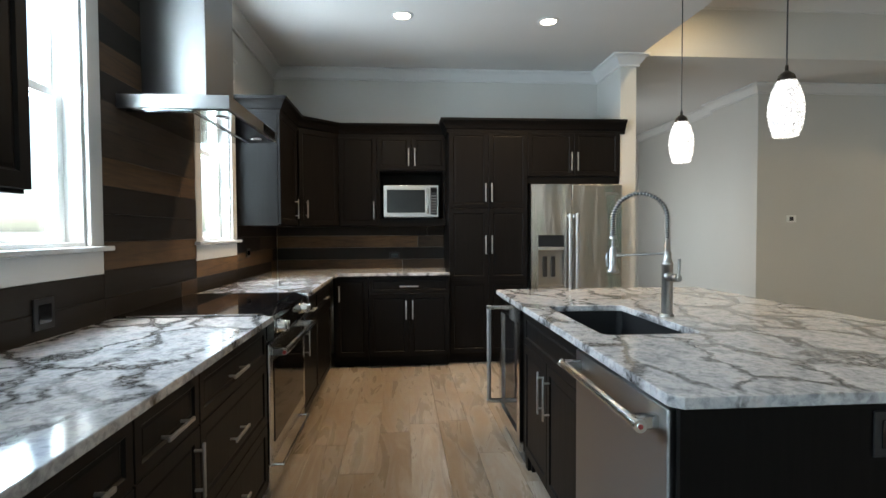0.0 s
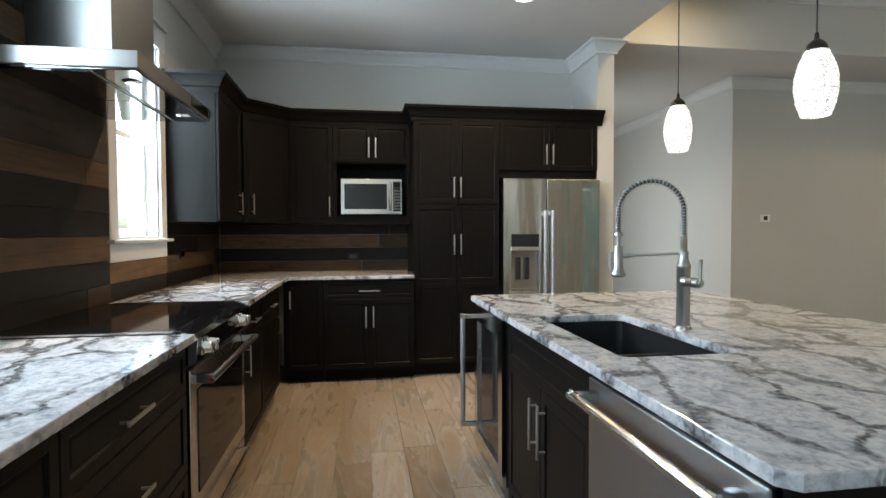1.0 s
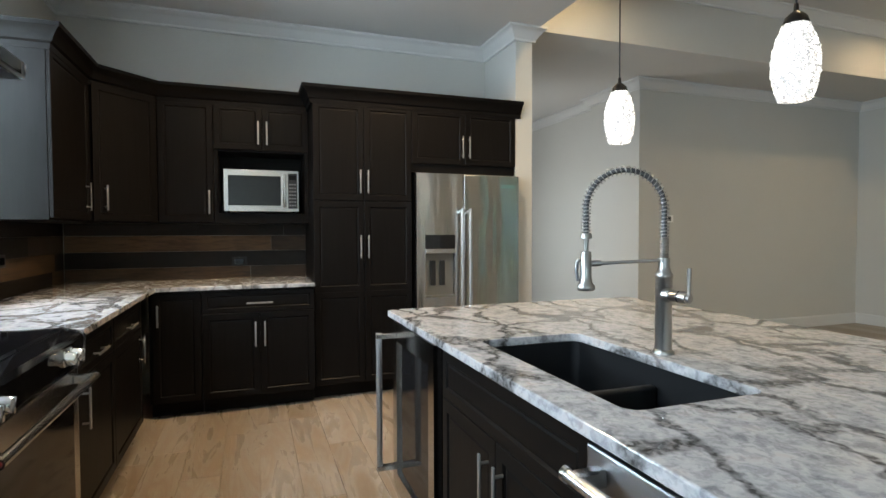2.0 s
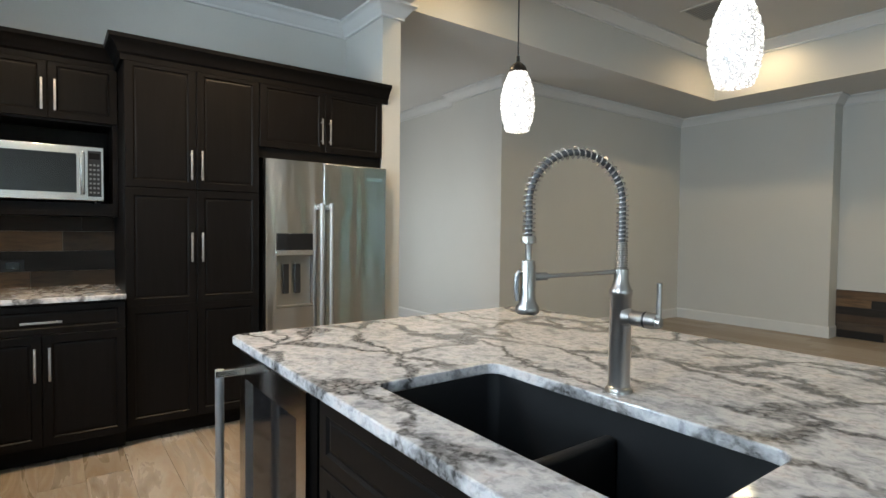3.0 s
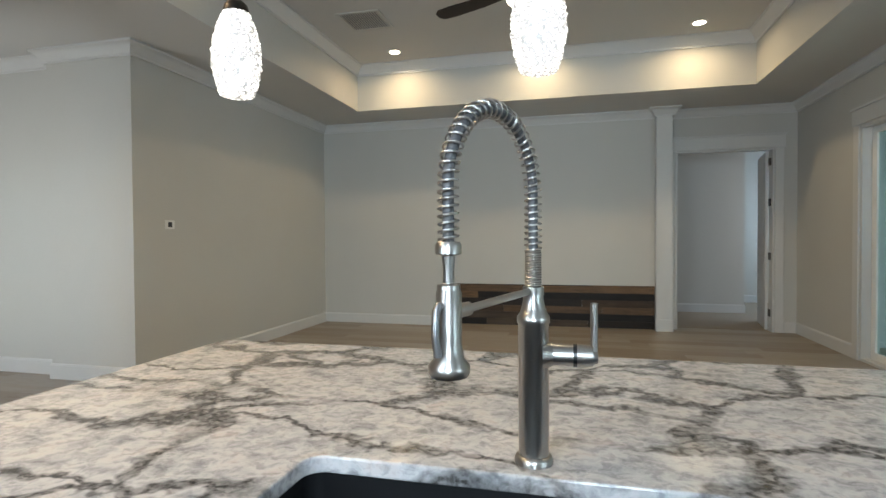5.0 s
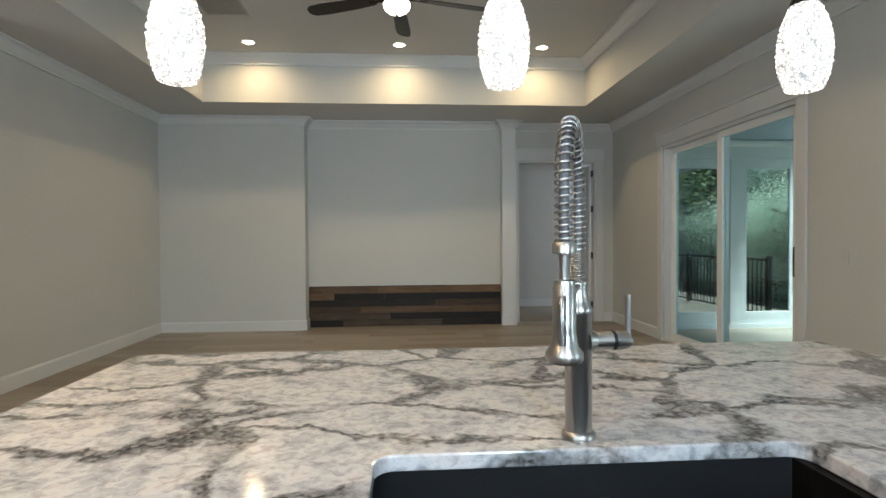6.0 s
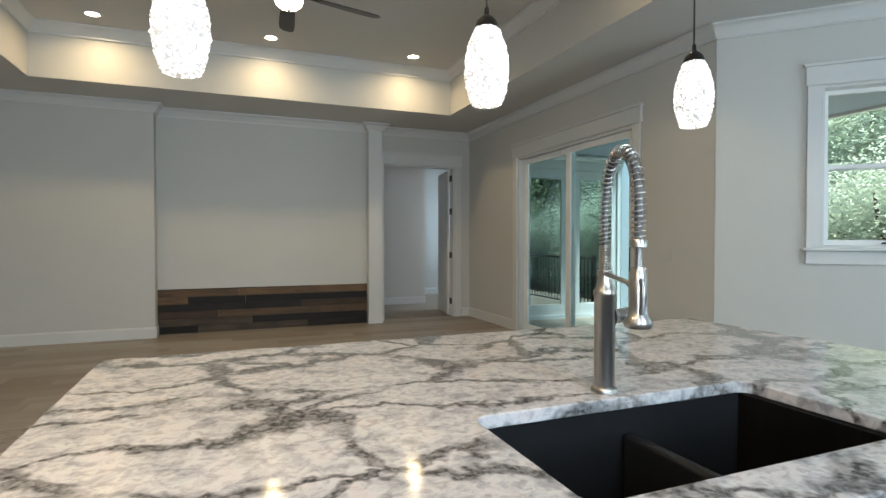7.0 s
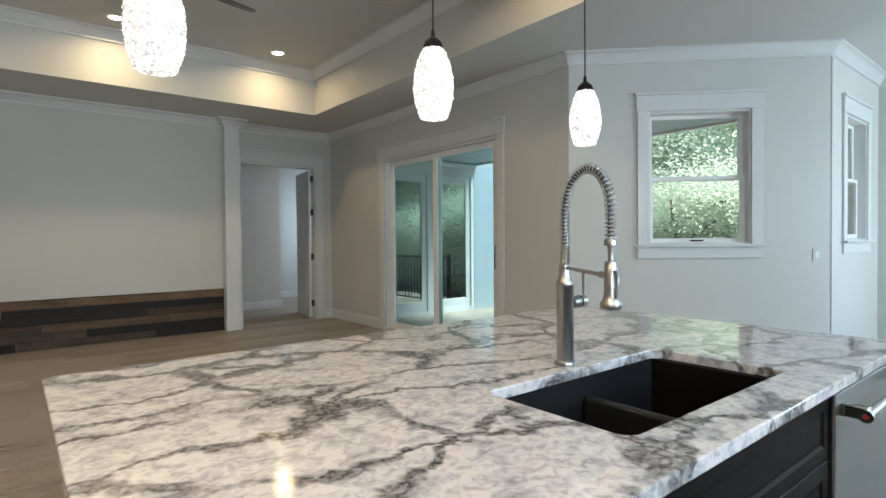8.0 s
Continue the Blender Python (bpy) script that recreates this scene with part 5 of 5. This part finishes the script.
for x in (0.03, 2.42, 4.80):
    part("post", boxes((x - 0.03, -0.03, 0, x + 0.03, 0.03, 1.04), bevel=0.004), M_RAIL, rail)
picket = mesh_of("picket", boxes((-0.008, -0.008, 0.12, 0.008, 0.008, 0.96)), M_RAIL)
for k in range(43):
    o = new("picket", picket)
    o.parent = rail
    o.location = (0.11 + k * 0.11, 0, 0)


def tree_mesh(seed, height, spread, leaves, size):
    """Trunk with limbs, and a crown of many small folded leaves in uneven clumps."""
    r = random.Random(seed)
    tr = bmesh.new()
    base = [Vector((0, 0, -0.1)), Vector((0.05, 0.03, height * 0.2)), Vector((-0.04, 0.08, height * 0.45)), Vector((0.1, 0, height * 0.75))]
    cyl(tr, base[0], base[1], 0.20, 0.15, 10)
    cyl(tr, base[1], base[2], 0.15, 0.10, 10)
    cyl(tr, base[2], base[3], 0.10, 0.04, 8)
    clumps = []
    for k in range(16):
        a, f = r.uniform(0, 2 * math.pi), r.uniform(0.22, 0.8)
        start = Vector((0, 0, height * f))
        end = start + Vector((math.cos(a), math.sin(a), r.uniform(0.1, 0.6))) * spread * r.uniform(0.5, 1.0) * (1.15 - f * 0.6)
        cyl(tr, start, end, 0.05, 0.015, 6)
        for q in range(4):
            clumps.append((start.lerp(end, r.uniform(0.45, 1.05)) + Vector((r.gauss(0, .3), r.gauss(0, .3), r.gauss(0, .25))), r.uniform(0.35, 0.8) * spread * 0.35))
    verts, faces = [], []
    for k in range(leaves):
        c, s = r.choice(clumps)
        p = c + Vector((r.gauss(0, s), r.gauss(0, s), r.gauss(0, s * 0.7)))
        u = Vector((r.gauss(0, 1), r.gauss(0, 1), r.gauss(0, 0.5))).normalized()
        w = u.orthogonal().normalized() * size * r.uniform(0.3, 0.5)
        u = u * size * r.uniform(0.7, 1.3)
        n = len(verts)
        verts += [p - u, p + w, p + u, p - w]
        faces.append((n, n + 1, n + 2, n + 3))
    cr = bpy.data.meshes.new("crown")
    cr.from_pydata([tuple(v) for v in verts], [], faces)
    return mesh_of("trunk", tr, M_BARK, 60), cr


KINDS = [tree_mesh(3, 8.0, 2.8, 12000, 0.13), tree_mesh(8, 5.5, 2.4, 42000, 0.042), tree_mesh(5, 2.6, 1.6, 42000, 0.024)]
for (t_, c_), lm in zip(KINDS, (M_LEAF_DARK, M_LEAF, M_LEAF)):
    c_.materials.append(lm)
PLACES = [(2, -11.2, 3.4, 1.0, 90), (1, -16.5, 1.2, 1.0, 20), (1, -19.5, 9.0, 1.2, 130)]
pr = random.Random(31)
for n in range(34):
    row = n % 3
    PLACES.append(((2, 1, 0)[row], -3.0 + n * 0.62 + pr.uniform(-0.5, 0.5), (-7.2, -10.0, -14.5)[row] + pr.uniform(-0.8, 0.8), pr.uniform(0.9, 1.25), pr.uniform(0, 360)))
for n in range(12):
    PLACES.append((0, -10.5 + n * 0.62 + pr.uniform(-0.4, 0.4), (-9.5, -7.8, -13.0)[n % 3] + pr.uniform(-0.8, 0.8), pr.uniform(0.9, 1.25), pr.uniform(0, 360)))
for k, x, y, s, a in PLACES:
    t = thing("tree" if k < 2 else "shrub", pose(x, y, -0.60, 0, 0, a) @ Matrix.Scale(s, 4), "leafy green garden tree" if k < 2 else "low leafy green shrub", "tree" if k < 2 else "shrub", "garden planting")
    for nm, me in (("trunk", KINDS[k][0]), ("crown", KINDS[k][1])):
        o = new(nm, me)
        o.parent = t

# ---- planks: wood walls, niche panel and floor ----
PLANK = mesh_of("plank", boxes((0, 0, 0, 1, 1, 1)), M_PLANK)


def clad(parent, plane, u0, u1, z0, z1, axis, seed, skip=(), row=0.127, thick=0.016):
    """Boards of uneven length in rows on a wall; skip: (u0, u1, z0, z1) left free."""
    r = random.Random(seed)
    z = z0
    while z < z1 - 0.01:
        h = min(row, z1 - z)
        spans = [(u0, u1)]
        for a, b, c, d in skip:
            if z + h > c + 0.005 and z < d - 0.005:
                cut = []
                for p, q in spans:
                    if b <= p or a >= q:
                        cut.append((p, q))
                    else:
                        cut += [s for s in ((p, a), (b, q)) if s[1] - s[0] > 0.02]
                spans = cut
        for p, q in spans:
            u = p
            while u < q - 0.001:
                v = min(q, u + r.uniform(0.7, 1.9))
                if q - v < 0.18:
                    v = q
                t = thick * r.uniform(0.85, 1.15)
                o = new("plank", PLANK)
                o.parent = parent
                if axis == "west":
                    o.location, o.scale = (plane + 0.001, u + 0.0008, z + 0.0008), (t, v - u - 0.0016, h - 0.0016)
                elif axis == "north":
                    o.location, o.scale = (u + 0.0008, plane - t - 0.001, z + 0.0008), (v - u - 0.0016, t, h - 0.0016)
                else:
                    o.location, o.scale = (plane - t - 0.001, u + 0.0008, z + 0.0008), (t, v - u - 0.0016, h - 0.0016)
                u = v
        z += h


clad(wall_west, -0.80, -0.6, 1.595, 0.885, 1.41, "west", 11)
clad(wall_west, -0.80, 1.596, 2.434, 0.885, 1.123, "west", 12)
clad(wall_west, -0.80, 2.435, 3.508, 0.885, CEIL - 0.115, "west", 14)
clad(wall_west, -0.80, 3.509, 4.356, 0.885, 1.123, "west", 15)
clad(wall_west, -0.80, 4.357, 5.74, 0.885, 1.362, "west", 16)
clad(wall_north, 5.76, -0.78, 1.0, 0.885, 1.362, "north", 17)
clad(wall_east, 8.755, 1.170, 4.028, 0.002, 0.605, "east", 21, row=0.0985, thick=0.02)
PW, PL = 0.198, 1.20
tile = mesh_of("floor_plank", boxes((0, 0, -0.010, PW - 0.0014, PL - 0.0014, 0.0), bevel=0.0006), M_FLOOR)
floor = structure("floor", boxes((-0.95, -4.05, -0.10, 9.0, 9.65, -0.008)), M_GROUT, "pale wood-look plank tile floor", "floor")
near, verts, faces = 0, [], []
r = random.Random(4)
cols = int(math.ceil((9.0 + 0.80) / PW))
for i in range(cols):
    x = -0.80 + i * PW
    y = -3.9 - r.uniform(0, PL)
    while y < 9.5:
        if x < 5.1 and -1.3 < y < 5.6 and near < 300:
            near += 1
            o = new("floor_plank", tile)
            o.parent = floor
            o.location = (x, y, 0)
        else:
            x1, y0, y1 = min(x + PW - 0.0014, 8.999), max(y, -3.9), min(y + PL - 0.0014, 9.5)
            if y1 > y0 + 0.01 and x1 > x:
                n = len(verts)
                verts += [(x, y0, 0), (x1, y0, 0), (x1, y1, 0), (x, y1, 0), (x, y0, -0.009), (x1, y0, -0.009), (x1, y1, -0.009), (x, y1, -0.009)]
                faces += [(n, n + 1, n + 2, n + 3), (n, n + 4, n + 5, n + 1), (n + 1, n + 5, n + 6, n + 2), (n + 2, n + 6, n + 7, n + 3), (n + 3, n + 7, n + 4, n)]
        y += PL
rest = bpy.data.meshes.new("floor_planks_rest")
rest.from_pydata(verts, [], faces)
rest.materials.append(M_FLOOR_REST)
ro = new("floor_planks_rest", rest)
ro.parent = floor
tagged(ro, "pale wood-look plank tiles further off", kind="stuff")
